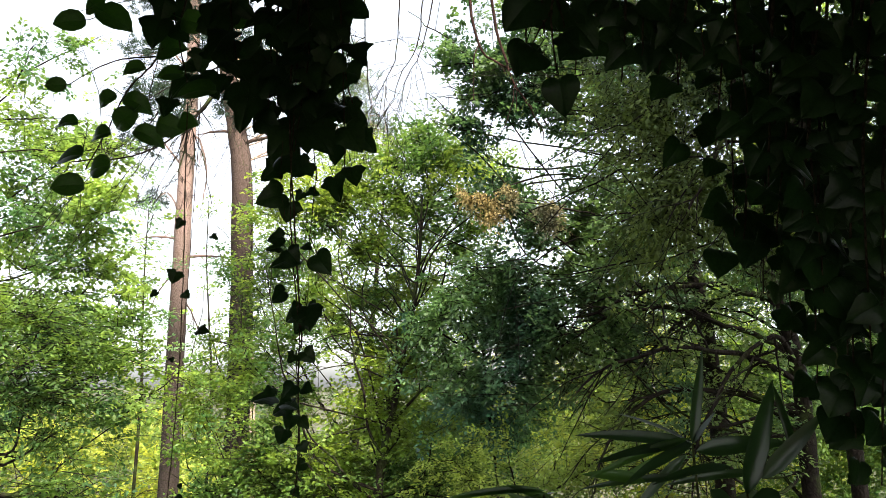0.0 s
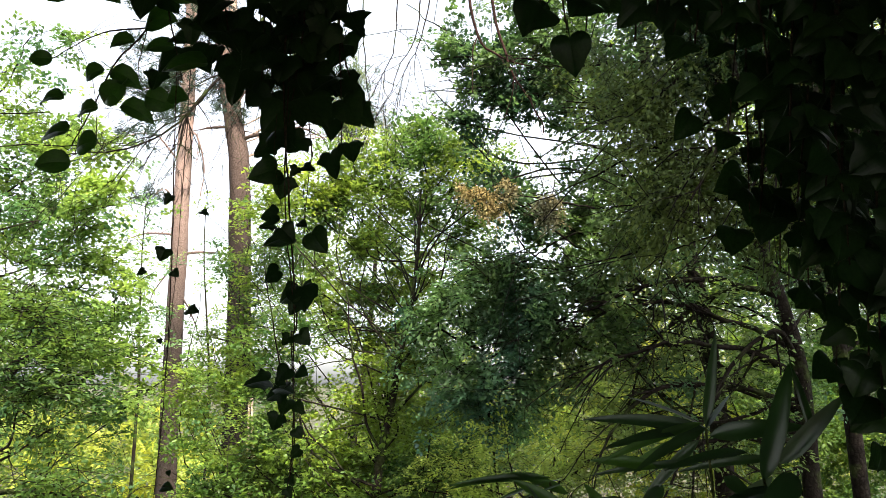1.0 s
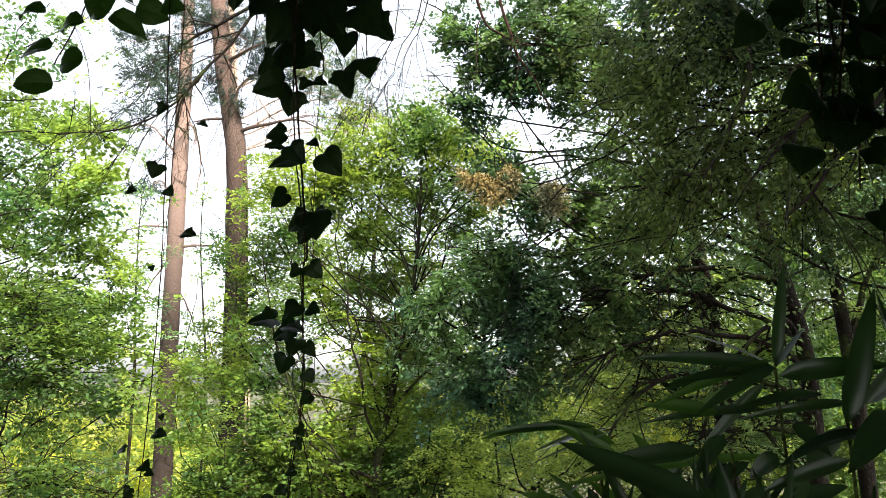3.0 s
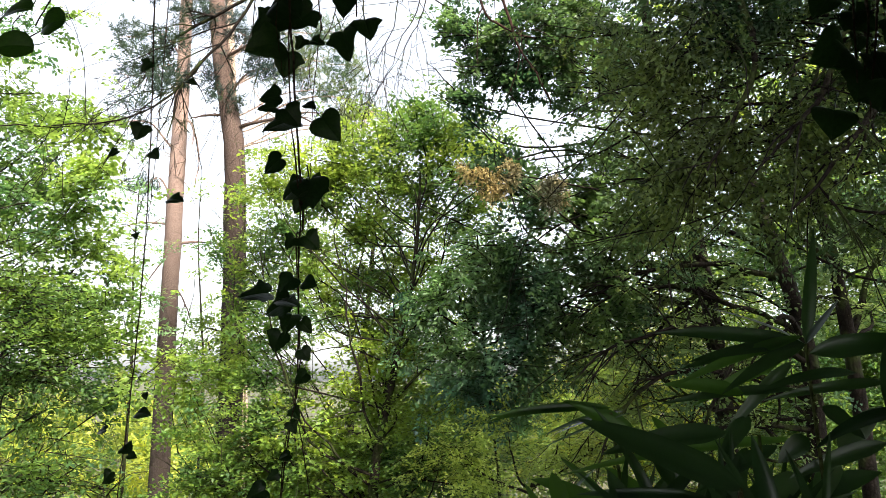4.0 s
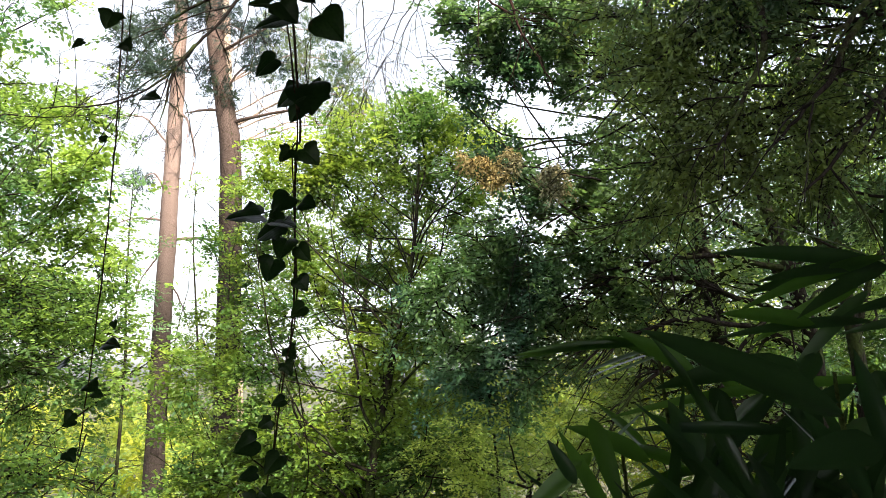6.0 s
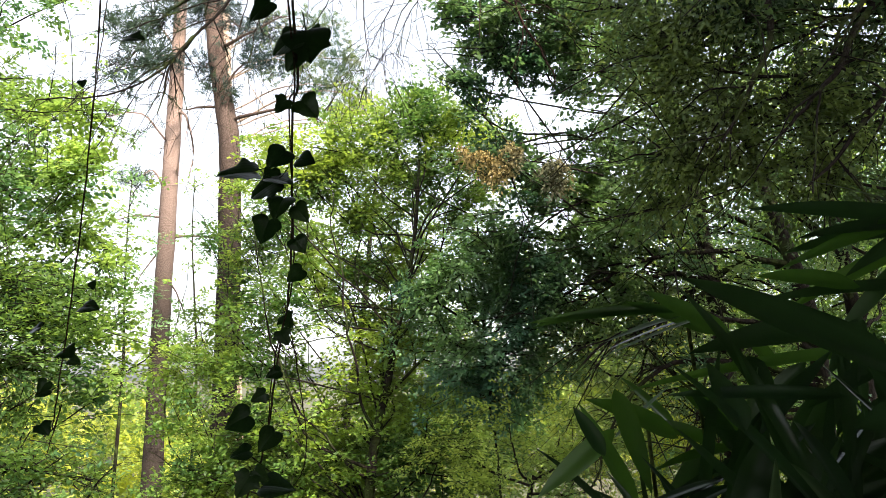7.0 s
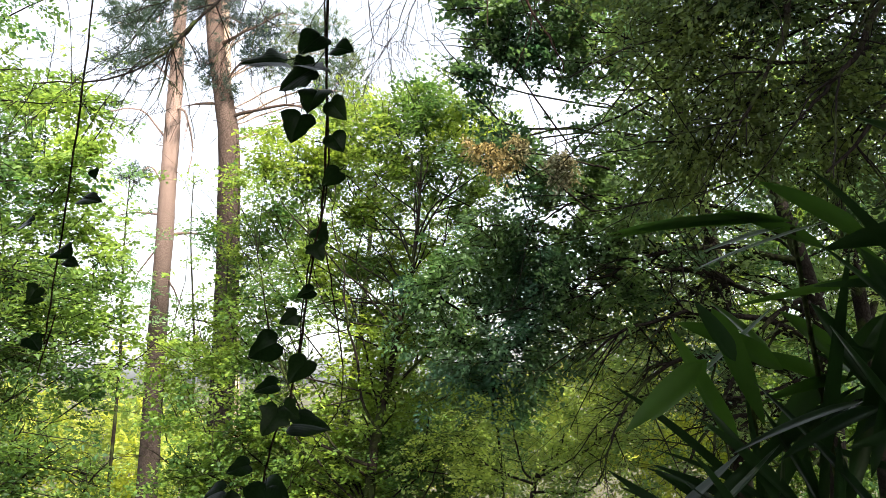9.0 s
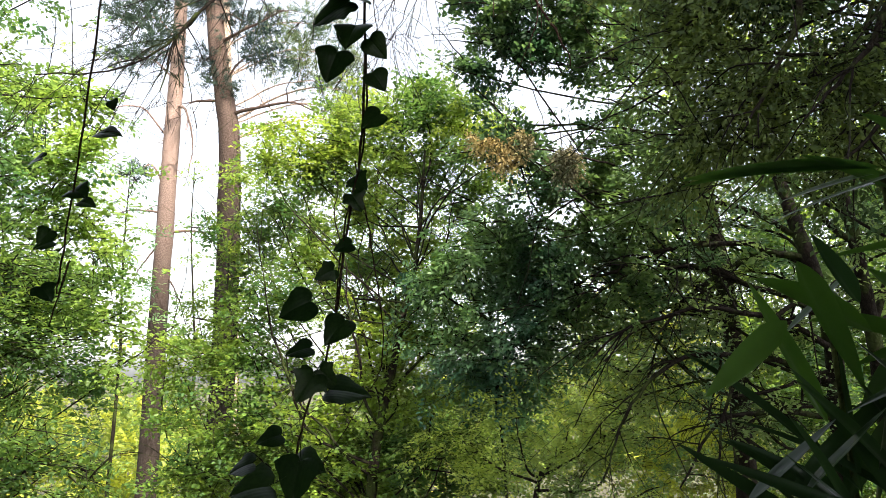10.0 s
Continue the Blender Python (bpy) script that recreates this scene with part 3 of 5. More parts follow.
HORNBEAM_TOP = [((-2.61, 9.70, 4.18), 0.26), ((-2.17, 10.00, 3.71), 0.27), ((-1.56, 10.30, 3.82), 0.26), ((-0.85, 9.85, 3.71), 0.26), ((-1.74, 10.15, 4.70), 0.30), ((-1.15, 9.70, 4.22), 0.26), ((-0.44, 10.00, 4.39), 0.27),
     ((-2.89, 10.30, 3.39), 0.22), ((-2.27, 9.85, 3.03), 0.27), ((-1.75, 10.15, 2.70), 0.27), ((0.21, 9.70, 3.92), 0.19), ((-0.04, 10.00, 3.72), 0.19), ((-1.39, 10.30, 3.48), 0.22),
     ((-2.48, 9.75, 4.53), 0.33), ((-2.07, 10.10, 4.77), 0.39), ((-1.53, 10.45, 5.10), 0.43), ((-0.88, 9.93, 4.97), 0.47), ((-0.37, 10.28, 5.31), 0.43), ((0.05, 9.75, 5.06), 0.35), ((-0.60, 10.10, 5.49), 0.24),
     ((0.38, 10.45, 5.10), 0.32), ((-0.09, 9.93, 4.58), 0.36), ((-0.90, 10.28, 4.54), 0.28), ((-2.52, 9.75, 3.78), 0.30), ((-2.09, 10.10, 4.21), 0.26), ((-1.57, 10.45, 3.18), 0.38), ((-1.98, 9.93, 3.28), 0.27),
     ((-0.96, 10.28, 3.15), 0.34), ((-0.32, 9.75, 3.25), 0.28), ((-1.25, 10.10, 3.91), 0.19), ((-0.54, 10.45, 4.11), 0.20), ((-2.58, 9.93, 2.76), 0.33), ((-1.75, 10.28, 4.43), 0.25), ((0.36, 9.75, 4.28), 0.23)]
HORNBEAM_LOW = [((-2.06, 9.55, 2.40), 0.33), ((-2.63, 9.90, 2.08), 0.33), ((-1.31, 10.25, 2.47), 0.54), ((-0.85, 9.72, 1.92), 0.48), ((-0.51, 10.07, 2.46), 0.42), ((-1.07, 9.55, 1.44), 0.43), 
     ((-2.38, 10.25, 1.50), 0.31), ((-2.76, 9.72, 1.62), 0.24), ((-3.61, 10.07, 1.58), 0.32), ((-2.54, 9.55, 0.85), 0.53), ((-1.87, 9.90, 0.54), 0.55), ((-0.91, 10.25, 0.72), 0.65), ((-1.38, 9.72, 0.20), 0.62),
     ((-3.00, 10.07, 0.66), 0.30), ((-0.26, 9.55, 0.51), 0.53), ((-3.72, 9.90, 0.82), 0.28), ((-2.46, 10.25, 0.05), 0.53), ((-0.63, 9.72, 0.06), 0.50), ((-0.30, 9.55, 1.11), 0.37),
     ((-3.52, 9.90, 0.17), 0.33), ((-3.17, 10.25, 0.12), 0.33), ((0.40, 9.72, 0.21), 0.39)]
HORNBEAM_REACH = [((-3.70, 10.80, 3.57), 0.18), ((-3.29, 11.00, 3.84), 0.28), ((-3.33, 11.20, 3.28), 0.30), ((-3.18, 10.90, 2.70), 0.28), ((-4.03, 11.10, 2.54), 0.16), ((-3.40, 10.80, 4.39), 0.18), ((-3.26, 11.00, 2.08), 0.30),
     ((-3.75, 11.20, 1.80), 0.25), ((-4.35, 10.90, 1.75), 0.19), ((-4.00, 11.10, 1.19), 0.26)]
tree(23, "slender hornbeam with several dark stems and layered green sprays", "tree",
     [(-1.16, 9.36, -0.68), (-1.07, 9.31, 0.13), (-0.99, 9.27, 0.81), (-0.84, 9.22, 1.58), (-0.76, 9.19, 2.08), (-0.63, 9.25, 2.68), (-0.54, 9.30, 3.44), (-0.50, 9.34, 4.40)], 0.075, 0.015,
     [[(-0.99, 9.27, 0.81), (-1.24, 9.13, 1.37), (-1.39, 8.98, 2.21), (-1.49, 8.92, 3.14), (-1.58, 8.87, 4.02)],
      [(-0.91, 9.24, 1.23), (-0.48, 9.31, 1.69), (-0.05, 9.39, 2.02), (0.40, 9.38, 2.24)],
      [(-1.07, 9.30, 0.26), (-1.44, 9.07, 0.69), (-1.88, 8.94, 1.21), (-2.12, 8.81, 1.78)],
      [(-1.04, 9.29, 0.40), (-1.65, 9.07, 0.69), (-1.96, 8.93, 1.37), (-2.28, 8.77, 2.33), (-2.38, 8.71, 3.24)],
      [(-1.05, 9.31, 0.20), (-0.61, 9.19, 0.38), (-0.05, 9.10, 0.36)],
      [(-0.77, 9.20, 1.94), (-0.53, 9.27, 2.38), (-0.27, 9.33, 2.99), (-0.12, 9.38, 3.77)]],
     HORNBEAM_TOP + HORNBEAM_LOW + HORNBEAM_REACH, LEAF_HORNBEAM, BARK_STEM, 0.068, cover=5.4, aspect=0.62, flat=0.85, spray=0.42, droop=0.1, holes=0.45, grain=2.8, rise=1.0, twig_r=0.0028, kids=5, bough_r=0.022)
HORNBEAM_BACK = [((-3.14, 14.64, 3.83), 0.9), ((-1.22, 14.62, 4.19), 0.9), ((-0.14, 14.59, 4.56), 0.9), ((0.81, 14.63, 3.95), 0.9), ((-0.97, 14.70, 2.88), 0.9),
                 ((0.45, 14.70, 2.88), 0.9), ((-1.16, 14.28, 1.59), 0.9), ((-0.14, 14.29, 1.49), 0.9), ((0.95, 14.52, 5.66), 0.7), ((-3.28, 15.05, 5.29), 0.7), ((-2.04, 15.02, 5.80), 0.6)]
tree(36, "second hornbeam behind, bright where the sky shows through", "tree",
     [(-2.29, 15.01, -2.09), (-2.22, 14.87, 0.11), (-1.91, 14.73, 2.41), (-1.72, 14.58, 4.80), (-1.61, 14.50, 6.03)], 0.1, 0.02, [],
     HORNBEAM_BACK, LEAF_HORNBEAM, BARK_STEM, 0.085, cover=1.15, aspect=0.5, flat=0.8, spray=0.5, holes=0.46, kids=5)
tree(39, "thin sapling with sparse pale leaves between the pines", "tree",
     [(-4.99, 14.0, -3.2), (-4.99, 14.00, 1.26), (-5.12, 14.00, 2.81), (-5.28, 14.00, 4.31), (-5.32, 14.00, 5.62)], 0.03, 0.008, [],
     [((-5.05, 13.70, 5.36), 0.15), ((-5.31, 14.00, 4.66), 0.17), ((-5.11, 14.30, 4.49), 0.16), ((-5.13, 13.85, 3.70), 0.18), ((-5.01, 14.15, 3.05), 0.17), ((-5.08, 13.70, 2.23), 0.20), ((-4.84, 14.00, 2.36), 0.18)],
     LEAF_LIME, BARK_STEM, 0.085, cover=1.5, aspect=0.5, flat=0.7, spray=0.45, holes=0.42, grain=2.0, kids=3, twig_r=0.003, bough_r=0.016, group="saplings")
tree(40, "slender sapling with blue-green leaves beside the pine", "tree",
     [(-5.97, 13.0, -3.0), (-5.97, 13.00, 1.27), (-6.05, 13.00, 2.71), (-6.12, 13.00, 4.10), (-6.13, 13.00, 5.21)], 0.035, 0.008, [],
     [((-5.93, 12.70, 4.96), 0.21), ((-6.26, 13.00, 4.49), 0.25), ((-6.01, 13.30, 4.16), 0.21), ((-5.97, 12.85, 3.54), 0.25), ((-5.78, 13.15, 3.15), 0.17), ((-5.89, 12.70, 2.68), 0.25), ((-5.71, 13.00, 2.29), 0.23),
     ((-6.55, 13.30, 5.30), 0.19)],
     LEAF_ELDER, BARK_STEM, 0.085, cover=1.7, aspect=0.5, flat=0.7, spray=0.45, holes=0.42, grain=2.0, kids=3, twig_r=0.003, bough_r=0.018, group="saplings")
HEDGE = [((-4.60, 15.90, -0.24), 0.7), ((-3.48, 15.90, -0.23), 0.7), ((-2.24, 15.89, -0.11), 0.7), ((-1.01, 15.87, 0.14), 0.9), ((0.23, 15.85, 0.50), 0.9), ((1.23, 15.83, 0.87), 0.9), ((2.48, 15.80, 1.37), 1.0), ((3.50, 15.76, 1.98), 1.0), ((0.71, 15.40, 1.36), 0.7),
         ((-3.71, 14.92, -0.56), 0.9), ((-2.32, 14.92, -0.67), 0.9), ((-0.94, 14.93, -0.77), 0.9)]
# Stands in shade: its sunlight is put into the leaf colour.
tree(37, "broad bush behind the hornbeam stems, leaf colour paled as if sunlit", "bush", [(-1.22, 16.04, -2.45), (-1.23, 15.98, -1.64), (-1.18, 15.92, -0.58)], 0.05, 0.02, [],
     HEDGE, LEAF_SUN_BRIGHTENED, BARK_STEM, 0.1, name="bush", cover=2.4, aspect=0.5, flat=0.5, holes=0.47, grain=1.5)
tree(24, "elder bush with drooping blue-green leaves", "bush",
     [(0.61, 8.90, -0.55), (0.49, 8.84, 0.40), (0.36, 8.78, 1.39), (0.30, 8.72, 2.33)], 0.018, 0.01, [],
     [((0.51, 8.40, 1.78), 0.29), ((0.35, 8.70, 1.39), 0.25), ((-0.05, 8.55, 2.73), 0.38), ((0.30, 8.75, 2.40), 0.46), ((-0.18, 8.95, 2.14), 0.44), ((0.36, 8.65, 1.92), 0.47), ((0.10, 8.85, 1.57), 0.41), ((0.76, 8.55, 2.32), 0.42), ((1.09, 8.75, 2.06), 0.42),
     ((0.60, 8.95, 2.89), 0.37), ((0.89, 8.65, 1.66), 0.36), ((1.39, 8.85, 2.31), 0.32), ((0.26, 8.55, 3.08), 0.26), ((-0.26, 8.75, 2.61), 0.26), ((0.68, 8.95, 1.45), 0.32)],
     LEAF_ELDER, BARK_DARK, 0.068, name="bush", cover=2.6, aspect=0.55, flat=0.55, droop=0.4, spray=0.3, per=26, holes=0.36)
BEECH_A = [((0.02, 7.80, 5.80), 0.28), ((0.22, 8.00, 5.69), 0.32), ((0.13, 8.20, 5.41), 0.25), ((-0.02, 7.90, 4.92), 0.16), ((0.43, 8.10, 5.30), 0.30), ((0.64, 7.80, 5.58), 0.34), ((0.96, 8.00, 5.32), 0.28),
     ((0.64, 8.20, 5.12), 0.19), ((1.03, 7.90, 5.78), 0.35), ((1.33, 8.10, 5.59), 0.39), ((1.29, 7.80, 5.94), 0.40), ((1.76, 8.00, 5.03), 0.36), ((1.98, 8.20, 5.87), 0.40), ((1.65, 7.90, 4.53), 0.23),
     ((0.35, 8.10, 4.86), 0.18), ((1.53, 7.80, 5.15), 0.32), ((0.21, 8.00, 4.48), 0.14)]
BEECH_B = [((0.53, 7.95, 3.76), 0.25), ((0.95, 8.20, 3.69), 0.31), ((1.35, 8.45, 3.55), 0.37), ((0.79, 8.07, 3.15), 0.29), ((1.15, 8.32, 3.00), 0.34), ((1.48, 7.95, 3.03), 0.35), ((0.59, 8.20, 2.98), 0.26),
     ((1.72, 8.45, 4.05), 0.38), ((1.13, 8.07, 2.53), 0.38), ((2.03, 8.32, 3.24), 0.43), ((1.96, 7.95, 3.70), 0.43), ((0.73, 8.20, 2.65), 0.34), ((1.69, 8.45, 2.55), 0.37), ((2.13, 8.07, 2.66), 0.37),
     ((0.34, 8.32, 3.34), 0.17), ((0.17, 7.95, 3.96), 0.21), ((0.47, 8.20, 4.15), 0.23), ((1.64, 8.45, 3.80), 0.27), ((1.06, 8.07, 6.65), 0.61), ((2.16, 8.32, 4.66), 0.41), ((1.70, 7.95, 2.27), 0.31)]
tree(25, "dark-leaved beech with gaps of white sky", "tree",
     [(3.45, 9.41, -0.66), (3.44, 9.33, 0.69), (3.18, 8.99, 2.80), (2.67, 8.56, 4.90), (2.26, 8.22, 7.06)], 0.15, 0.05,
     [[(2.81, 8.86, 3.28), (1.93, 8.45, 3.44), (1.21, 8.14, 3.61), (0.60, 8.02, 3.85)],
      [(2.67, 8.56, 4.90), (1.90, 8.23, 5.36), (1.03, 8.03, 5.34), (0.28, 7.94, 5.15)],
      [(2.56, 8.50, 5.80), (1.71, 8.19, 6.02), (0.91, 7.99, 5.98)],
      [(2.87, 8.88, 3.00), (1.99, 8.48, 2.93), (1.34, 8.30, 2.69), (0.72, 8.12, 2.28)]],
     BEECH_A + BEECH_B, LEAF_BEECH, BARK_DARK, 0.066, cover=4.6, aspect=0.66, flat=0.6, holes=0.455, grain=2.6, rise=0.1, twig_r=0.003, spray=0.3, per=24, kids=3)
# Part of this tree's shade is painted into its leaves.
tree(26, "overhanging tree with drooping olive leaves darkened for shade", "tree",
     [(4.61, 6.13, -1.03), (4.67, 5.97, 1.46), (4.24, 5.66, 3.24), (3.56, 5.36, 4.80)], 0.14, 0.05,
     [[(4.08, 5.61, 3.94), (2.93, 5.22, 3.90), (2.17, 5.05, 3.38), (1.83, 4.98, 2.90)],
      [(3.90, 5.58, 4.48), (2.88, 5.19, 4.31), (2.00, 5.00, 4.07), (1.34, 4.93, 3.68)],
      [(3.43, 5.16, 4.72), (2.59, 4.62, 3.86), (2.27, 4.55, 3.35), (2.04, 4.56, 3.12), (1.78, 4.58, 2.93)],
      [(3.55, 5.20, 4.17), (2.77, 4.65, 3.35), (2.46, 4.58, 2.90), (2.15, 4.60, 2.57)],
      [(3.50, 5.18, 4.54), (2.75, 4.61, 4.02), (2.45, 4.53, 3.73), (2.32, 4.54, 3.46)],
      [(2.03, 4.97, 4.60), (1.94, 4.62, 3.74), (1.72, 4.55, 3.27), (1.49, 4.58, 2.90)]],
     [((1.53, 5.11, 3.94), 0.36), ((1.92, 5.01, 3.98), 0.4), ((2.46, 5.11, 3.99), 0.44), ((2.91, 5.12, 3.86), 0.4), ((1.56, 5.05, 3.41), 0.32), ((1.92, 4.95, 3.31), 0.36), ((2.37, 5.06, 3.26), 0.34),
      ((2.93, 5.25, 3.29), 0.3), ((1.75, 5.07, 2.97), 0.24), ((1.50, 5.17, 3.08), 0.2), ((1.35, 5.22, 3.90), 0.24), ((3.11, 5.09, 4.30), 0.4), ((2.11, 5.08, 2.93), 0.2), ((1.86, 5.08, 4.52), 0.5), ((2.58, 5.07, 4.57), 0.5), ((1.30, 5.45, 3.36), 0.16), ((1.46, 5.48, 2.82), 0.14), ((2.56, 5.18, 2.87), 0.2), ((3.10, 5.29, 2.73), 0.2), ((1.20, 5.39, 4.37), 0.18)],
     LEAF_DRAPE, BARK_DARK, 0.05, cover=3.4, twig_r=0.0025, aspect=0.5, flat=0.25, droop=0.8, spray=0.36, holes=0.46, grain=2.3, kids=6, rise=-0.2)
ARCH_CLUMPS = [((1.97, 8.52, 2.32), 0.36), ((2.58, 8.31, 2.43), 0.4), ((3.24, 8.30, 2.63), 0.36), ((2.23, 8.35, 1.78), 0.4), ((2.81, 8.15, 1.91), 0.4), ((3.45, 8.13, 2.10), 0.36), ((1.89, 8.39, 1.27), 0.36),
               ((2.46, 8.19, 1.22), 0.4), ((3.08, 8.20, 1.04), 0.4), ((3.79, 8.18, 1.41), 0.36), ((1.56, 8.55, 1.92), 0.32), ((2.94, 8.26, 3.23), 0.36), ((3.70, 8.46, 3.34), 0.3), ((4.40, 8.50, 2.59), 0.3), ((4.85, 8.46, 3.27), 0.3)]
tree(27, "old tree with long arching mossy branches", "tree",
     [(3.99, 8.19, -0.36), (3.95, 8.12, 0.81), (3.91, 8.05, 1.90), (3.70, 7.99, 2.78), (3.59, 8.06, 3.32), (3.40, 8.19, 4.39)], 0.11, 0.06,
     [[(3.88, 8.03, 2.09), (3.25, 7.92, 2.36), (2.46, 7.90, 2.64), (1.70, 7.91, 2.51), (1.07, 7.94, 2.08)],
      [(3.92, 8.05, 1.78), (3.19, 7.84, 2.01), (2.37, 7.74, 2.04), (1.70, 7.75, 1.88), (1.14, 7.78, 1.41)],
      [(3.73, 8.00, 2.72), (3.01, 7.98, 2.94), (2.12, 7.99, 2.84), (1.47, 8.01, 2.52), (0.96, 8.02, 2.27)],
      [(3.93, 8.08, 1.41), (3.11, 7.86, 1.65), (2.23, 7.77, 1.59), (1.74, 7.79, 1.18), (1.48, 7.83, 0.60)],
      [(3.93, 8.10, 1.05), (3.26, 7.89, 1.15), (2.56, 7.80, 1.01), (2.18, 7.84, 0.43)],
      [(3.76, 8.00, 2.66), (3.41, 8.19, 2.81), (2.85, 8.31, 2.57), (2.30, 8.34, 2.04), (2.02, 8.38, 1.40)],
      [(3.65, 7.98, 2.98), (3.11, 8.16, 3.34), (2.49, 8.25, 3.43), (1.69, 8.25, 3.50)],
      [(3.90, 8.04, 1.97), (3.52, 7.72, 2.25), (2.91, 7.65, 1.77), (2.55, 7.60, 1.08), (2.46, 7.64, 0.41)]],
     ARCH_CLUMPS, LEAF_ARCH, BARK_DARK, 0.062, cover=1.9, aspect=0.62, holes=0.46, kids=14, twig_r=0.004, bough_r=0.038)
tree(28, "slim leaning trunk beside the arching tree", "tree",
     [(4.83, 8.70, -0.48), (4.76, 8.62, 0.76), (4.66, 8.54, 2.06), (4.51, 8.47, 3.20), (4.36, 8.42, 3.97), (4.18, 8.32, 5.55)], 0.1, 0.05,
     [[(4.69, 8.55, 1.93), (5.02, 8.59, 2.88), (5.33, 8.64, 3.60), (5.63, 8.58, 4.53)], [(4.56, 8.48, 3.00), (4.12, 8.36, 3.25), (3.84, 8.23, 3.77)]],
     [((4.86, 8.82, 4.01), 0.4), ((5.42, 8.82, 3.94), 0.4), ((5.29, 9.11, 2.45), 0.4), ((5.65, 8.87, 3.14), 0.5), ((4.56, 8.75, 4.98), 0.6)],
     LEAF_ARCH, BARK_DARK, 0.06, cover=1.2, kids=6, bough_r=0.05)
# The bright leaf colour replaces sun that doesn't reach this bush.
tree(29, "thin bush with pale yellow-green leaves, sunlight put into their colour", "bush",
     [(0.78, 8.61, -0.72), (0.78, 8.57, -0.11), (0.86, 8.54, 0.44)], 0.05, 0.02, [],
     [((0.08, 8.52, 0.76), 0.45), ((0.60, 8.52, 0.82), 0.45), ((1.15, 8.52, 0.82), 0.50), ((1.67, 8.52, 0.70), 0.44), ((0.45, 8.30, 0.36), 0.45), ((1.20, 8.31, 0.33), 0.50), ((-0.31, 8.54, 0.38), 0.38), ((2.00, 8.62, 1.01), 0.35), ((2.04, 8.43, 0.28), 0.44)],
     LEAF_SUN_BRIGHTENED, BARK_STEM, 0.05, name="bush", cover=1.5, aspect=0.55, flat=0.65, twig_r=0.003, holes=0.5, grain=2.3, spray=0.32, per=26)


def wood_backdrop(seed, label, clumps, mat, leaf, **style):
    rng = np.random.default_rng(seed)
    (v, f), (a, b) = crown(rng, clumps, leaf, **style)
    ob = new("far_wood", mesh_from("far_wood", v, f, mat))
    tagged(ob, label, "woodland", kind="stuff")


# Sunlight on the far undergrowth is painted as bright yellow leaves.
wood_backdrop(31, "yellow-green undergrowth far between the trunks, sunlight painted into its leaves",
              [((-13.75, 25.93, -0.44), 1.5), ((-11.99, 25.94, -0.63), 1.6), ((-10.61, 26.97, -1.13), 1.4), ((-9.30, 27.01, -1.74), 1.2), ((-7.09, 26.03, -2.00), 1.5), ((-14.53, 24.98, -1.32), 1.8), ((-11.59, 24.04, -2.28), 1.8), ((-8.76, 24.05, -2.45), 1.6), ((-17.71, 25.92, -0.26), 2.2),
               ((-4.84, 26.04, -2.18), 1.5), ((-1.99, 26.05, -2.37), 1.6)], LEAF_SUN_PAINTED, 0.2, cover=3.0, spray=0.8, holes=0.36, grain=0.5)
# Tall crowns shade this wood; its sunlit look is leaf colour.
wood_backdrop(32, "green woodland behind the arching branches, painted bright as if sunlit",
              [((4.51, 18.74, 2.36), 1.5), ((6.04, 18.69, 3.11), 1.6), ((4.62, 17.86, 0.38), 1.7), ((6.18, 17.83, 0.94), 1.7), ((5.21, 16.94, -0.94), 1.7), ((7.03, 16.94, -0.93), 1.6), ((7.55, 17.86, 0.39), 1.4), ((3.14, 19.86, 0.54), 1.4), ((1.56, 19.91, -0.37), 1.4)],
              LEAF_SUN_PAINTED, 0.11, cover=2.4, spray=0.6, holes=0.40, grain=1.0)
# Dark leaves here stand in for shade between the trunks.
wood_backdrop(38, "green woodland behind the leaning trunks, painted dark as if shaded",
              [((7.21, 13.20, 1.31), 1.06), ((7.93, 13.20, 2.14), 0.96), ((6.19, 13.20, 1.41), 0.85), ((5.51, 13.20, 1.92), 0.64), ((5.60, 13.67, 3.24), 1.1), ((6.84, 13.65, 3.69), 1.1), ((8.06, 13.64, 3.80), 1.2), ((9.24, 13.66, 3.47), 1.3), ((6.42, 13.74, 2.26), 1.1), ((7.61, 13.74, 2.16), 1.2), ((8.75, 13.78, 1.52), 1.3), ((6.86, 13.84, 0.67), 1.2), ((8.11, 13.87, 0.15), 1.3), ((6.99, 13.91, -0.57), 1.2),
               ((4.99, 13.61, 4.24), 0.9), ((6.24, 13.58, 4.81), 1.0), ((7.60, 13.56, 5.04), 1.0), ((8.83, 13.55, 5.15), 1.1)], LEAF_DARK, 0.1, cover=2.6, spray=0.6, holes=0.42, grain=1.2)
wood_backdrop(33, "tall green crowns behind the overhanging tree",
              [((4.56, 14.56, 5.05), 1.1), ((5.91, 14.52, 5.66), 1.3), ((7.22, 14.54, 5.42), 1.2), ((8.66, 14.54, 5.42), 1.3), ((4.62, 14.45, 6.78), 1.1), ((6.12, 14.41, 7.54), 1.4), ((7.59, 14.41, 7.54), 1.4), ((9.18, 14.41, 7.54), 1.4),
               ((4.33, 14.32, 8.83), 1.2), ((5.97, 14.29, 9.35), 1.4), ((7.72, 14.28, 9.48), 1.4), ((9.47, 14.27, 9.61), 1.4), ((10.39, 14.50, 6.04), 1.6)], LEAF_HORNBEAM, 0.12, cover=1.1, spray=0.6, holes=0.45, grain=0.7)


wood_backdrop(34, "distant line of trees at the field's edge",
              [((x, 48 + 5 * math.sin(x), -2.2 + 1.3 * math.sin(0.7 * x)), 3.0) for x in range(-48, 60, 4) if not -13 < x < -4], LEAF_FAR, 0.4, cover=2.2, spray=1.6, holes=0.3, grain=0.2)

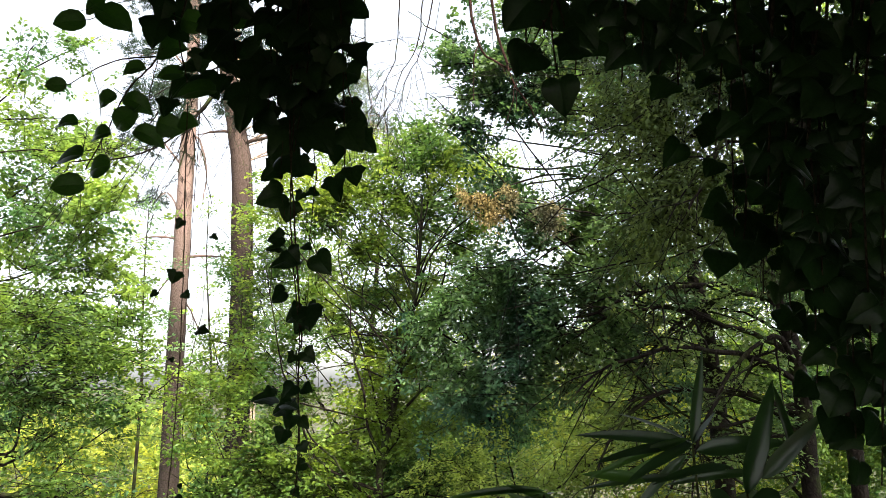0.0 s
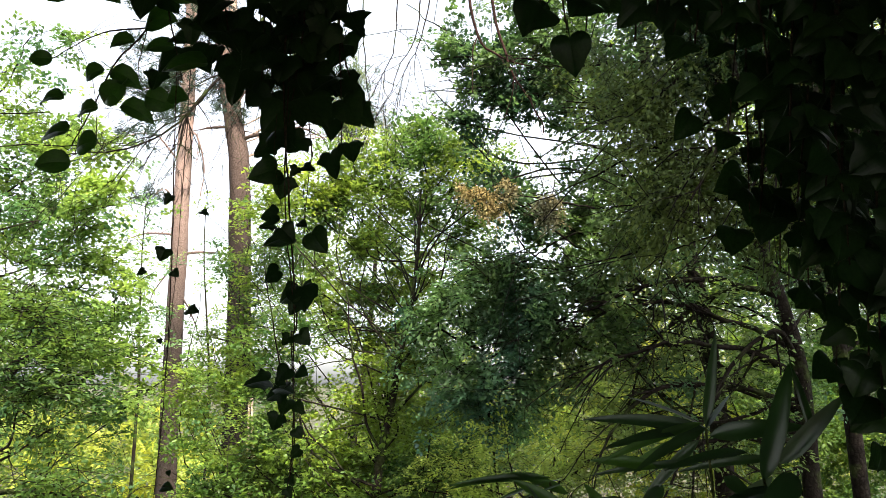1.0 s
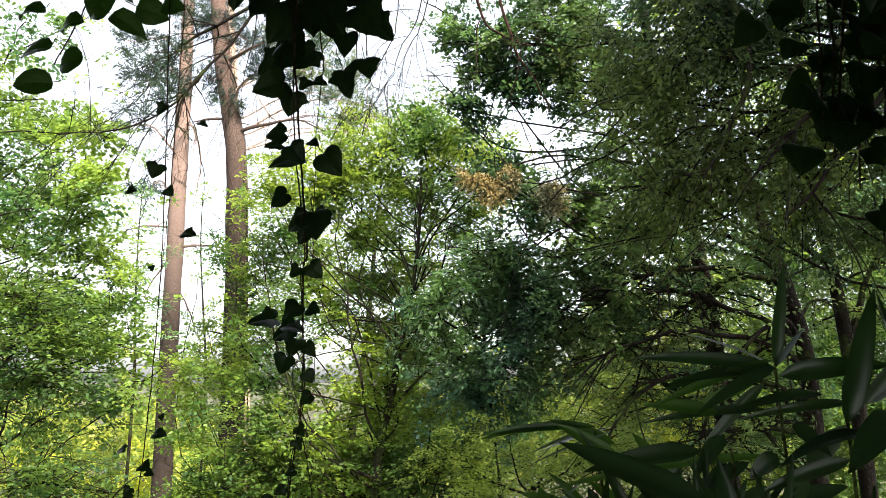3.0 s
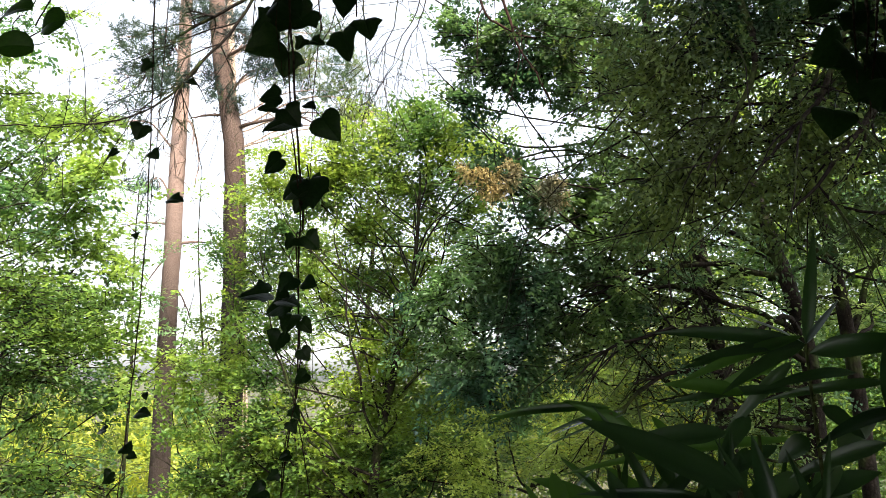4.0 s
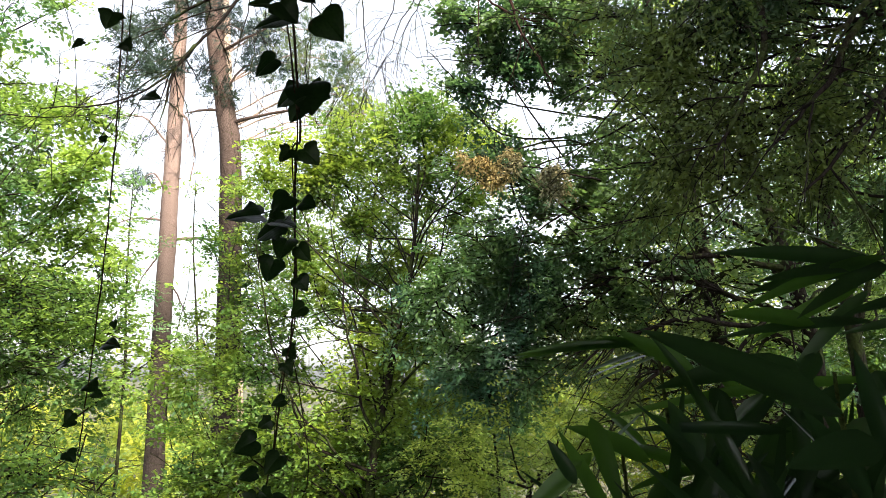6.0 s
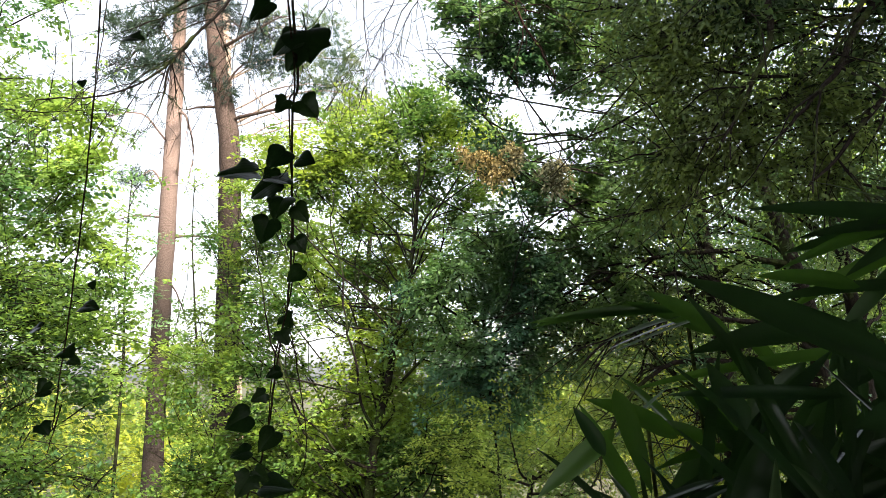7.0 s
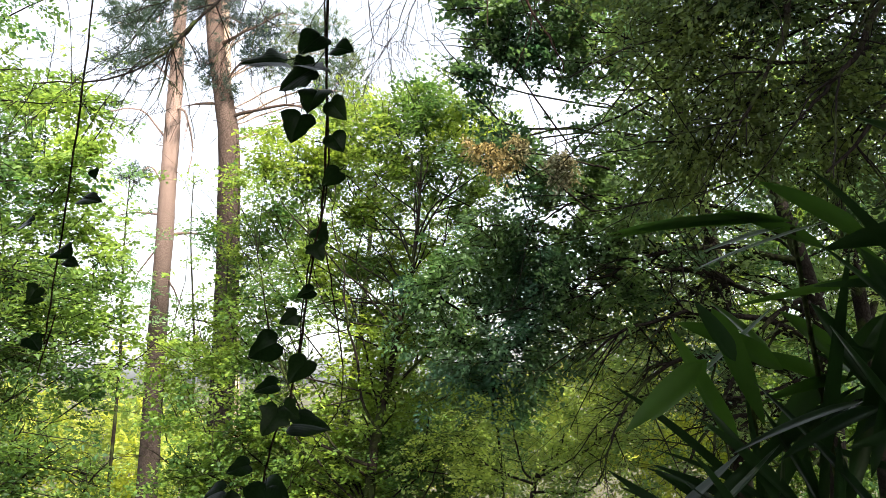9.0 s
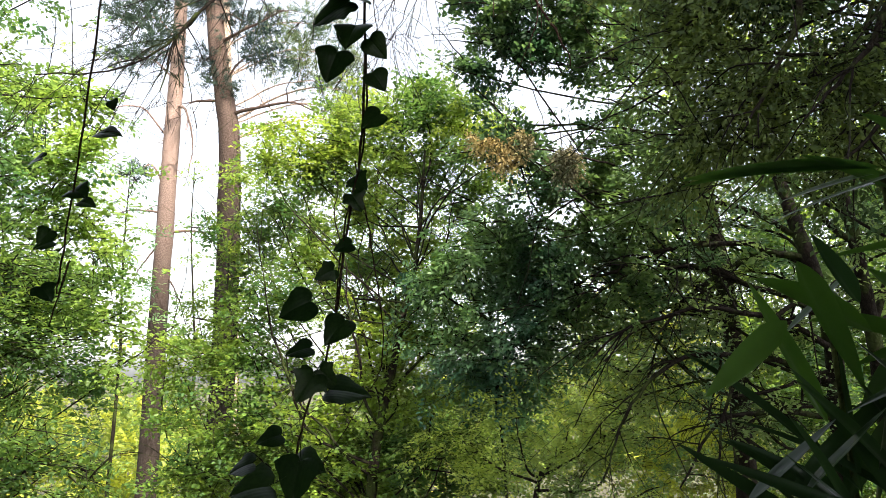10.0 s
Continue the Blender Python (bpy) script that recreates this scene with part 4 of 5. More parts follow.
# Added out of view, only to keep sun off the right-hand trees.
tree(35, "unseen tall tree added to shade the trees on the right", "tree", [(6.2, 1.0, 0), (6.1, 1.2, 2.0), (6.0, 1.6, 4.5), (5.8, 2.0, 7.0)], 0.22, 0.08, [],
     [(p, 1.35) for p in [(5.6, 2.4, 7.0), (5.0, 1.0, 6.6), (6.6, 3.8, 7.4), (4.9, 3.8, 7.4), (4.0, 2.6, 7.2), (3.3, 3.2, 6.7), (4.3, 1.6, 7.0), (6.8, 1.2, 6.4), (7.6, 2.6, 6.4), (5.8, 0.0, 5.6), (7.2, 5.2, 7.2)]], LEAF_DARK, BARK_DARK, 0.14, cover=2.6, spray=0.8, holes=0.3, kids=4, bough_r=0.05)


# ---- withered sprig, overhead conifer bough, hanging twigs ----
def sprig(seed, name, label, category, lines, r, kids, mat, clumps=(), leaf_mat=None, leaf=0.05, style=None, tufts=(), needle_mat=None, droop=0.2, group=""):
    rng = np.random.default_rng(seed)
    root = thing(name, label, category, group, tuple(lines[0][0]))
    for pts in lines:
        w = Wood(rng)
        w.bough(pts, r, r * 0.3, kids, 1, 0.55, droop)
        part("stem", w.mesh("stem", mat), root)
    if clumps:
        (v, f), (a, b) = crown(rng, clumps, leaf, **(style or {}))
        part("leaves", mesh_from("leaves", v, f, leaf_mat), root, kind="stuff")
        tv, tf = twigs(a, b, 0.003)
        part("twigwork", mesh_from("twigwork", tv, tf, mat), root, kind="stuff")
    if tufts:
        v, f = needle_tufts(rng, tufts, 0.07)
        part("needles", mesh_from("needles", v, f, needle_mat), root, kind="stuff")
    place_parts(root)


sprig(41, "withered_branch", "broken branch with withered yellow-brown leaves", "branch",
      [[(1.61, 7.83, 3.72), (1.13, 7.63, 3.74), (0.68, 7.53, 3.80), (0.19, 7.43, 3.81)]], 0.014, 6, BARK_STEM,
      [((0.05, 7.45, 3.88), 0.041), ((0.13, 7.45, 3.80), 0.053), ((0.24, 7.45, 3.84), 0.047), ((0.32, 7.45, 3.80), 0.053), ((0.43, 7.45, 3.77), 0.047), ((0.56, 7.45, 3.91), 0.047), ((0.63, 7.45, 3.85), 0.053), ((0.58, 7.45, 3.75), 0.041), ((0.36, 7.45, 3.66), 0.047), ((0.43, 7.45, 3.61), 0.047), ((0.26, 7.45, 3.61), 0.035), ((0.51, 7.45, 3.65), 0.035), ((0.93, 7.45, 3.69), 0.047), ((1.01, 7.45, 3.73), 0.053), ((1.09, 7.45, 3.67), 0.059), ((1.02, 7.45, 3.56), 0.059), ((1.11, 7.45, 3.52), 0.047), ((0.97, 7.45, 3.49), 0.035)], LEAF_YELLOW, 0.042,
      dict(cover=7.0, aspect=0.5, spray=0.14, flat=0.1, droop=0.8, holes=0.1, per=14))
sprig(42, "pine_bough", "dark overhanging pine bough with sparse needles", "branch",
      [[(-1.81, 6.13, 5.37), (-2.02, 6.06, 4.87), (-2.34, 5.89, 4.31), (-2.57, 5.72, 3.92), (-2.98, 5.63, 3.68), (-3.34, 5.54, 3.60)],
       [(-1.93, 6.04, 5.08), (-2.59, 5.97, 4.60), (-2.82, 5.81, 4.04)], [(-2.29, 5.89, 4.36), (-2.43, 5.81, 4.04), (-2.51, 5.83, 3.64)]], 0.017, 16, BARK_DARK,
      tufts=[((-2.64, 5.97, 4.60), 0.16), ((-2.81, 5.72, 3.87), 0.13), ((-2.63, 5.80, 4.14), 0.16), ((-3.03, 5.63, 3.68), 0.12), ((-2.81, 5.88, 4.42), 0.2), ((-2.49, 5.80, 4.19), 0.12), ((-2.88, 5.74, 3.55), 0.1), ((-3.20, 5.53, 3.62), 0.1)], needle_mat=NEEDLE)
sprig(43, "hanging_twigs", "bare thin drooping twigs against white sky", "branch",
      [[(-0.32, 6.20, 5.59), (-0.39, 6.20, 5.03), (-0.55, 6.20, 4.60), (-0.72, 6.20, 4.26), (-1.03, 6.20, 3.98)],
       [(-0.57, 6.20, 5.59), (-0.63, 6.20, 4.89), (-0.82, 6.20, 4.49), (-0.98, 6.20, 4.13)],
       [(-0.93, 6.20, 5.59), (-0.90, 6.20, 4.89), (-0.81, 6.20, 4.38), (-0.63, 6.20, 4.30)],
       [(-0.23, 6.20, 5.59), (-0.34, 6.20, 4.95), (-0.44, 6.20, 4.72), (-0.63, 6.20, 4.33)],
       [(-1.14, 6.20, 5.59), (-1.17, 6.20, 4.95), (-1.32, 6.20, 4.55), (-1.38, 6.20, 4.21)],
       [(-1.92, 6.20, 5.59), (-1.95, 6.20, 4.89), (-2.02, 6.20, 4.44), (-1.96, 6.20, 4.00)],
       [(-1.68, 6.20, 5.59), (-1.77, 6.20, 4.83), (-1.88, 6.20, 4.49), (-1.92, 6.20, 4.11)]], 0.007, 9, BARK_DARK, droop=0.3)
sprig(44, "russet_branch", "bare russet branch hanging through leaves", "branch",
      [[(0.25, 5.85, 5.75), (0.40, 5.85, 4.85), (0.55, 5.85, 4.47), (0.70, 5.85, 4.17), (0.83, 5.85, 3.89)], [(0.09, 5.85, 5.75), (0.18, 5.85, 4.91), (0.38, 5.85, 4.69), (0.67, 5.85, 4.57)]], 0.017, 3, BARK_RED, droop=0.3)


# ---- leaves close by ----
def blade(outline, fold, curl, name, mat, stalk=0.0):
    """A leaf of unit length along y, its two halves folded up along the rib and curled, with a stalk behind it."""
    n = len(outline)
    top = outline[-1][1]
    rows = []
    for x, y in outline:
        yr = max(0.0, min(top, y))
        rib = Vector((0, yr, -curl * (yr - 0.4) ** 2))
        edge = Vector((x, y, fold * x - curl * (y - 0.4) ** 2 + 0.03 * math.sin(9 * y)))
        rows.append((rib, edge))
    verts, faces = [], []
    for s in (1, -1):
        o = len(verts)
        for rib, edge in rows:
            mid = (rib + edge) / 2 + Vector((0, 0, 0.025))
            for p in (rib, mid, edge):
                verts.append((s * p.x, p.y, p.z))
        for i in range(n - 1):
            for j in (0, 1):
                q = [o + 3 * i + j, o + 3 * i + j + 1, o + 3 * i + 4 + j, o + 3 * i + 3 + j]
                faces.append(q if s > 0 else q[::-1])
    if stalk:
        o = len(verts)
        for y, z in ((0.03, 0.0), (-stalk * 0.5, 0.05), (-stalk, 0.16)):
            for k in range(4):
                a = k * math.pi / 2
                verts.append((0.016 * math.cos(a), y, z + 0.016 * math.sin(a)))
        for i in (0, 1):
            for k in range(4):
                faces.append([o + 4 * i + k, o + 4 * i + (k + 1) % 4, o + 4 * i + 4 + (k + 1) % 4, o + 4 * i + 4 + k])
    return mesh_from(name, verts, faces, mat, True)


IVY_SHAPES = [
    blade([(0.01, 0), (0.12, -0.11), (0.28, -0.13), (0.42, -0.07), (0.47, 0.04), (0.53, 0.13), (0.62, 0.23), (0.5, 0.33), (0.39, 0.42), (0.33, 0.58), (0.2, 0.78), (0.08, 0.9), (0.0, 0.97)], 0.1, 0.22, "ivy_blade", IVY, 0.5),
    blade([(0.01, 0), (0.1, -0.08), (0.24, -0.12), (0.4, -0.07), (0.5, 0.06), (0.53, 0.2), (0.49, 0.38), (0.37, 0.52), (0.23, 0.74), (0.08, 0.9), (0.0, 0.98)], 0.08, 0.28, "ivy_blade", IVY, 0.4),
    blade([(0.01, 0), (0.14, -0.12), (0.34, -0.14), (0.46, -0.05), (0.44, 0.05), (0.56, 0.14), (0.6, 0.22), (0.44, 0.32), (0.33, 0.42), (0.28, 0.6), (0.15, 0.82), (0.0, 0.94)], 0.14, 0.2, "ivy_blade", IVY, 0.5),
    blade([(0.01, 0), (0.12, -0.1), (0.3, -0.13), (0.5, -0.04), (0.64, 0.12), (0.56, 0.26), (0.46, 0.36), (0.42, 0.5), (0.31, 0.65), (0.14, 0.84), (0.0, 0.95)], 0.12, 0.3, "ivy_blade", IVY, 0.4)]
BROAD_SHAPES = [
    blade([(0.01, 0), (0.2, 0.03), (0.36, 0.16), (0.43, 0.42), (0.36, 0.68), (0.19, 0.88), (0.0, 1.03)], 0.18, 0.5, "broad_blade", BROAD, 0.3),
    blade([(0.01, 0), (0.17, 0.04), (0.33, 0.22), (0.37, 0.5), (0.29, 0.74), (0.12, 0.92), (0.0, 1.05)], 0.3, 0.9, "broad_blade", BROAD, 0.3)]


def set_leaf(root, shapes, rng, centre, size, lean, lift=None):
    """Hang one leaf under root: lean, degrees of its tip from straight down towards +x; lift: how far its face looks up."""
    a = radians(lean)
    tip = Vector((math.sin(a), rng.uniform(-0.35, 0.35), -math.cos(a))).normalized()
    face = Vector((rng.normal() * 0.28, -1.0, rng.normal() * 0.3 + 0.25 if lift is None else lift))
    side = tip.cross(face).normalized()
    face = side.cross(tip)
    base = Vector(centre) - tip * size * 0.5
    ob = new("leaf", shapes[int(rng.integers(len(shapes)))])
    ob.parent = root
    m = Matrix((side, tip, face)).transposed().to_4x4()
    m.translation = base
    wide = size * rng.uniform(0.88, 1.15)
    ob.matrix_local = Matrix.Translation(-root.location) @ m @ Matrix.Diagonal((wide, size, size, 1))
    return ob


def strand(seed, label, stems, leaves, radius, shapes=IVY_SHAPES, name="ivy_strand", category="ivy", group="hanging ivy", mat=None):
    """A hanging strand: its stems, then each leaf (centre, length, lean)."""
    rng = np.random.default_rng(seed)
    root = thing(name, label, category, group, tuple(stems[0][0]))
    for k, pts in enumerate(stems):
        thick = radius * (1.0 if k == 0 else 0.75 if k == 1 else 0.4)
        w = Wood(rng)
        n = 8 * len(pts)
        line = smooth_line(pts, n)
        line[1:] += rng.normal(size=(n - 1, 3)) * 0.0004
        w.tube(line, np.linspace(thick, thick * 0.45, n), 6, 0.12)
        ob = part("stem", w.mesh("stem", mat or IVY_STEM), root)
        ob.matrix_parent_inverse = Matrix.Translation(-root.location)
    for centre, size, lean, *lift in leaves:
        set_leaf(root, shapes, rng, centre, size, lean, *lift)
    return root


def random_strand(seed, top, bottom, size, spacing, spread, label):
    rng = np.random.default_rng(seed)
    top, bottom = np.array(top), np.array(bottom)
    mid = (top + bottom) / 2 + rng.normal(size=3) * 0.015
    line = smooth_line([top, mid, bottom], 30)
    leaves = []
    n = max(2, int(np.linalg.norm(bottom - top) / spacing))
    for k in range(n):
        p = line[min(29, int(30 * (k + rng.uniform(0.2, 0.9)) / n))]
        s = 1 if k % 2 else -1
        leaves.append((p + np.array([s * rng.uniform(0.2, 1.0) * spread, rng.normal() * spread * 0.7, rng.normal() * 0.012]), size * rng.uniform(0.65, 1.2), s * rng.uniform(5, 60)))
    return strand(seed, label, [[top, mid, bottom]], leaves, 0.0026)


MAIN_LEAVES = [((-0.362, 1.254, 2.100), 0.059, -62), ((-0.328, 1.273, 2.076), 0.042, -12), ((-0.305, 1.260, 2.104), 0.023, -35), ((-0.279, 1.278, 2.117), 0.027, 65), ((-0.334, 1.270, 1.979), 0.056, -68),
               ((-0.309, 1.258, 1.985), 0.037, 40), ((-0.256, 1.276, 1.974), 0.050, 38), ((-0.284, 1.263, 2.006), 0.020, 60), ((-0.354, 1.280, 2.027), 0.034, -78), ((-0.354, 1.269, 2.005), 0.031, -74),
               ((-0.338, 1.260, 1.911), 0.035, -52), ((-0.312, 1.280, 1.877), 0.040, -55), ((-0.280, 1.268, 1.871), 0.052, 12), ((-0.271, 1.285, 1.884), 0.036, 70), ((-0.299, 1.276, 1.855), 0.031, -30),
               ((-0.310, 1.272, 1.797), 0.022, -40), ((-0.279, 1.289, 1.801), 0.031, 45), ((-0.316, 1.286, 1.738), 0.032, -40), ((-0.283, 1.303, 1.742), 0.024, 68), ((-0.332, 1.296, 1.704), 0.043, -62),
               ((-0.306, 1.283, 1.711), 0.034, 70, 1.1), ((-0.368, 1.300, 1.725), 0.047, -78, 1.1), ((-0.312, 1.293, 1.680), 0.032, -15), ((-0.288, 1.311, 1.678), 0.026, 40), ((-0.329, 1.301, 1.654), 0.032, -20),
               ((-0.284, 1.291, 1.636), 0.021, 35), ((-0.303, 1.318, 1.532), 0.020, 30), ((-0.328, 1.307, 1.466), 0.019, -60), ((-0.357, 1.328, 1.438), 0.032, -62), ((-0.319, 1.318, 1.417), 0.029, -35),
               ((-0.354, 1.337, 1.402), 0.024, -72), ((-0.323, 1.325, 1.379), 0.021, 50), ((-0.341, 1.313, 1.369), 0.029, -30), ((-0.304, 1.331, 1.367), 0.038, 82, 1.1), ((-0.371, 1.319, 1.328), 0.022, -70),
               ((-0.338, 1.337, 1.304), 0.032, 80, 1.1), ((-0.348, 1.325, 1.291), 0.038, -10), ((-0.383, 1.313, 1.288), 0.035, -78, 1.1), ((-0.396, 1.331, 1.303), 0.023, -66, 1.1), ((-0.292, 1.300, 1.603), 0.023, -50),
               ((-0.301, 1.324, 1.552), 0.021, 40), ((-0.315, 1.317, 1.492), 0.018, -65)]
strand(51, "long hanging ivy strand with dark lobed leaves",
       [[(-0.309, 1.244, 2.852), (-0.317, 1.245, 2.512), (-0.331, 1.258, 2.299), (-0.310, 1.266, 2.026), (-0.293, 1.278, 1.835), (-0.302, 1.300, 1.803), (-0.301, 1.322, 1.614), (-0.313, 1.328, 1.508), (-0.325, 1.335, 1.407), (-0.346, 1.339, 1.341), (-0.357, 1.345, 1.248)],
        [(-0.313, 1.255, 2.517), (-0.320, 1.255, 2.274), (-0.322, 1.274, 2.051), (-0.294, 1.268, 1.834), (-0.304, 1.290, 1.798), (-0.299, 1.327, 1.614), (-0.314, 1.318, 1.506), (-0.324, 1.340, 1.408)],
        [(-0.276, 1.277, 2.165), (-0.284, 1.275, 2.029), (-0.285, 1.282, 1.920), (-0.288, 1.278, 1.835)],
        [(-0.308, 1.329, 1.575), (-0.287, 1.341, 1.472), (-0.279, 1.345, 1.398), (-0.295, 1.338, 1.359), (-0.334, 1.342, 1.297)],
        [(-0.342, 1.263, 2.219), (-0.340, 1.259, 2.126), (-0.317, 1.268, 1.994)]],
       MAIN_LEAVES, 0.0020)

# the thick bunch of ivy above the long strand
BUNCH = [((-0.623, 1.300, 2.753), (-0.553, 1.327, 2.319)), ((-0.498, 1.281, 2.736), (-0.495, 1.303, 2.383)), ((-0.455, 1.262, 2.720), (-0.433, 1.288, 2.313)), ((-0.412, 1.243, 2.705), (-0.379, 1.273, 2.234)),
         ((-0.370, 1.281, 2.734), (-0.359, 1.317, 2.167)), ((-0.316, 1.281, 2.733), (-0.280, 1.298, 2.148)), ((-0.258, 1.262, 2.717), (-0.224, 1.297, 2.171)), ((-0.252, 1.305, 2.681), (-0.246, 1.323, 2.389)), ((-0.328, 1.214, 2.682), (-0.317, 1.255, 2.193)), ((-0.419, 1.319, 2.764), (-0.314, 1.332, 2.244))]
for k, (top, bottom) in enumerate(BUNCH):
    random_strand(60 + k, top, bottom, 0.064, 0.029, 0.043, "thick bunch of hanging ivy with dark leaves")
strand(75, "ivy shoot with two dark leaves standing clear",
       [[(-0.245, 1.296, 2.491), (-0.225, 1.305, 2.355), (-0.194, 1.311, 2.259)]], [((-0.218, 1.309, 2.289), 0.062, 15), ((-0.180, 1.313, 2.229), 0.056, 40), ((-0.242, 1.305, 2.356), 0.06, -20), ((-0.241, 1.299, 2.456), 0.06, 30)], 0.0025)

# the dark ivy curtain on the other side
CURTAIN = [((0.170, 0.849, 2.440), (0.136, 0.853, 2.217)), ((0.204, 0.858, 2.447), (0.166, 0.866, 2.165)), ((0.241, 0.877, 2.462), (0.233, 0.884, 2.199)), ((0.305, 0.897, 2.476), (0.294, 0.912, 2.229)),
           ((0.359, 0.897, 2.476), (0.338, 0.913, 2.212)), ((0.430, 0.897, 2.474), (0.405, 0.919, 2.128)), ((0.507, 0.916, 2.488), (0.463, 0.945, 2.027)), ((0.549, 0.916, 2.488), (0.487, 0.948, 1.970)),
           ((0.579, 0.897, 2.472), (0.515, 0.935, 1.872)), ((0.620, 0.897, 2.471), (0.546, 0.940, 1.781)), ((0.669, 0.897, 2.470), (0.582, 0.947, 1.677))]
CURTAIN_EDGE = [((0.129, 0.880, 2.419), (0.098, 0.890, 2.216)), ((0.170, 0.880, 2.418), (0.153, 0.890, 2.246)), ((0.203, 0.880, 2.418), (0.197, 0.890, 2.198)), ((0.235, 0.880, 2.417), (0.229, 0.890, 2.163)), ((0.284, 0.880, 2.417), (0.280, 0.890, 2.175)), ((0.329, 0.880, 2.416), (0.306, 0.890, 2.158))]
CURTAIN_BACK = [((0.423, 1.106, 2.645), (0.389, 1.130, 2.268)), ((0.497, 1.135, 2.667), (0.458, 1.167, 2.155)), ((0.549, 1.145, 2.675), (0.488, 1.187, 2.005)), ((0.596, 1.135, 2.666), (0.527, 1.183, 1.905)), ((0.643, 1.126, 2.658), (0.565, 1.178, 1.826)),
                ((0.707, 1.145, 2.672), (0.612, 1.203, 1.742)), ((0.753, 1.135, 2.663), (0.652, 1.199, 1.658)), ((0.809, 1.126, 2.655), (0.696, 1.193, 1.587))]
for k, (top, bottom) in enumerate(CURTAIN_BACK):
    random_strand(190 + k, top, bottom, 0.052, 0.052 if k < 4 else 0.032, 0.06 if k < 4 else 0.042, "curtain of dark ivy hanging in deep shade")
for k, (top, bottom) in enumerate(CURTAIN_EDGE):
    random_strand(210 + k, top, bottom, 0.046, 0.026, 0.032, "curtain of dark ivy hanging in deep shade")
crng = np.random.default_rng(5)
for k, (top, bottom) in enumerate(CURTAIN):
    for layer in range(1 if k < 6 else 2):
        shift = np.array([crng.normal() * 0.022, 0.05 * layer, 0.0])
        up = np.array([0, 0, crng.uniform(0, 0.05) * layer])
        random_strand(100 + 5 * k + layer, np.array(top) + shift, np.array(bottom) + shift + up, 0.05, 0.031, 0.04, "curtain of dark ivy hanging in deep shade")
random_strand(180, (0.530, 1.212, 2.244), (0.509, 1.229, 1.979), 0.042, 0.03, 0.025, "curtain of dark ivy hanging in deep shade")
random_strand(181, (0.543, 1.153, 2.379), (0.494, 1.180, 1.949), 0.054, 0.046, 0.06, "curtain of dark ivy hanging in deep shade")
random_strand(182, (0.577, 1.125, 2.357), (0.562, 1.150, 1.956), 0.054, 0.044, 0.06, "curtain of dark ivy hanging in deep shade")

strand(76, "ivy shoot with two large round dark leaves",
       [[(0.151, 0.842, 2.390), (0.129, 0.851, 2.250), (0.134, 0.856, 2.161)], [(0.129, 0.851, 2.250), (0.109, 0.853, 2.217), (0.101, 0.854, 2.197)]],
       [((0.141, 0.859, 2.125), 0.052, 10), ((0.097, 0.855, 2.177), 0.046, -30), ((0.154, 0.854, 2.205), 0.036, 40)], 0.0022, IVY_SHAPES[1:2])

# broad-leaved twig
BROAD_A = [((-0.734, 1.324, 2.524), 0.078, 10), ((-0.834, 1.325, 2.518), 0.066, -50), ((-0.789, 1.332, 2.560), 0.06, -30), ((-0.607, 1.319, 2.449), 0.07, 80), ((-0.840, 1.359, 2.301), 0.056, -80), ((-0.759, 1.350, 2.270), 0.056, -75),
           ((-0.832, 1.373, 2.230), 0.066, -65), ((-0.760, 1.365, 2.202), 0.058, -70), ((-0.830, 1.377, 2.167), 0.066, -60), ((-0.703, 1.339, 2.297), 0.072, -5), ((-0.642, 1.331, 2.259), 0.068, 10)]
BROAD_B = [((-0.598, 1.330, 2.278), 0.056, 40), ((-0.675, 1.336, 2.334), 0.064, 5), ((-0.750, 1.346, 2.347), 0.052, -40), ((-0.872, 1.363, 2.389), 0.046, -75), ((-0.559, 1.320, 2.284), 0.05, 30), ((-0.541, 1.306, 2.346), 0.086, -60),
           ((-0.630, 1.314, 2.525), 0.066, -20), ((-0.548, 1.296, 2.494), 0.066, 30), ((-0.447, 1.296, 2.499), 0.06, 60), ((-0.503, 1.300, 2.432), 0.066, 20), ((-0.604, 1.323, 2.393), 0.056, -60), ((-0.688, 1.332, 2.411), 0.05, -40)]
strand(90, "broad-leaved twig with smooth rounded dark green leaves",
       [[(-0.554, 1.293, 2.872), (-0.577, 1.312, 2.557), (-0.635, 1.330, 2.436), (-0.697, 1.335, 2.361), (-0.745, 1.360, 2.284), (-0.793, 1.375, 2.200)],
        [(-0.635, 1.330, 2.436), (-0.737, 1.340, 2.430), (-0.844, 1.363, 2.389)], [(-0.577, 1.312, 2.557), (-0.691, 1.322, 2.564), (-0.819, 1.333, 2.545)], [(-0.635, 1.330, 2.436), (-0.643, 1.327, 2.332), (-0.599, 1.329, 2.289)]],
       [(c, size, math.copysign(60 + 0.35 * abs(lean), lean)) for c, size, lean in BROAD_A + BROAD_B], 0.0026, BROAD_SHAPES, "leafy_twig", "twig", "hanging twigs")

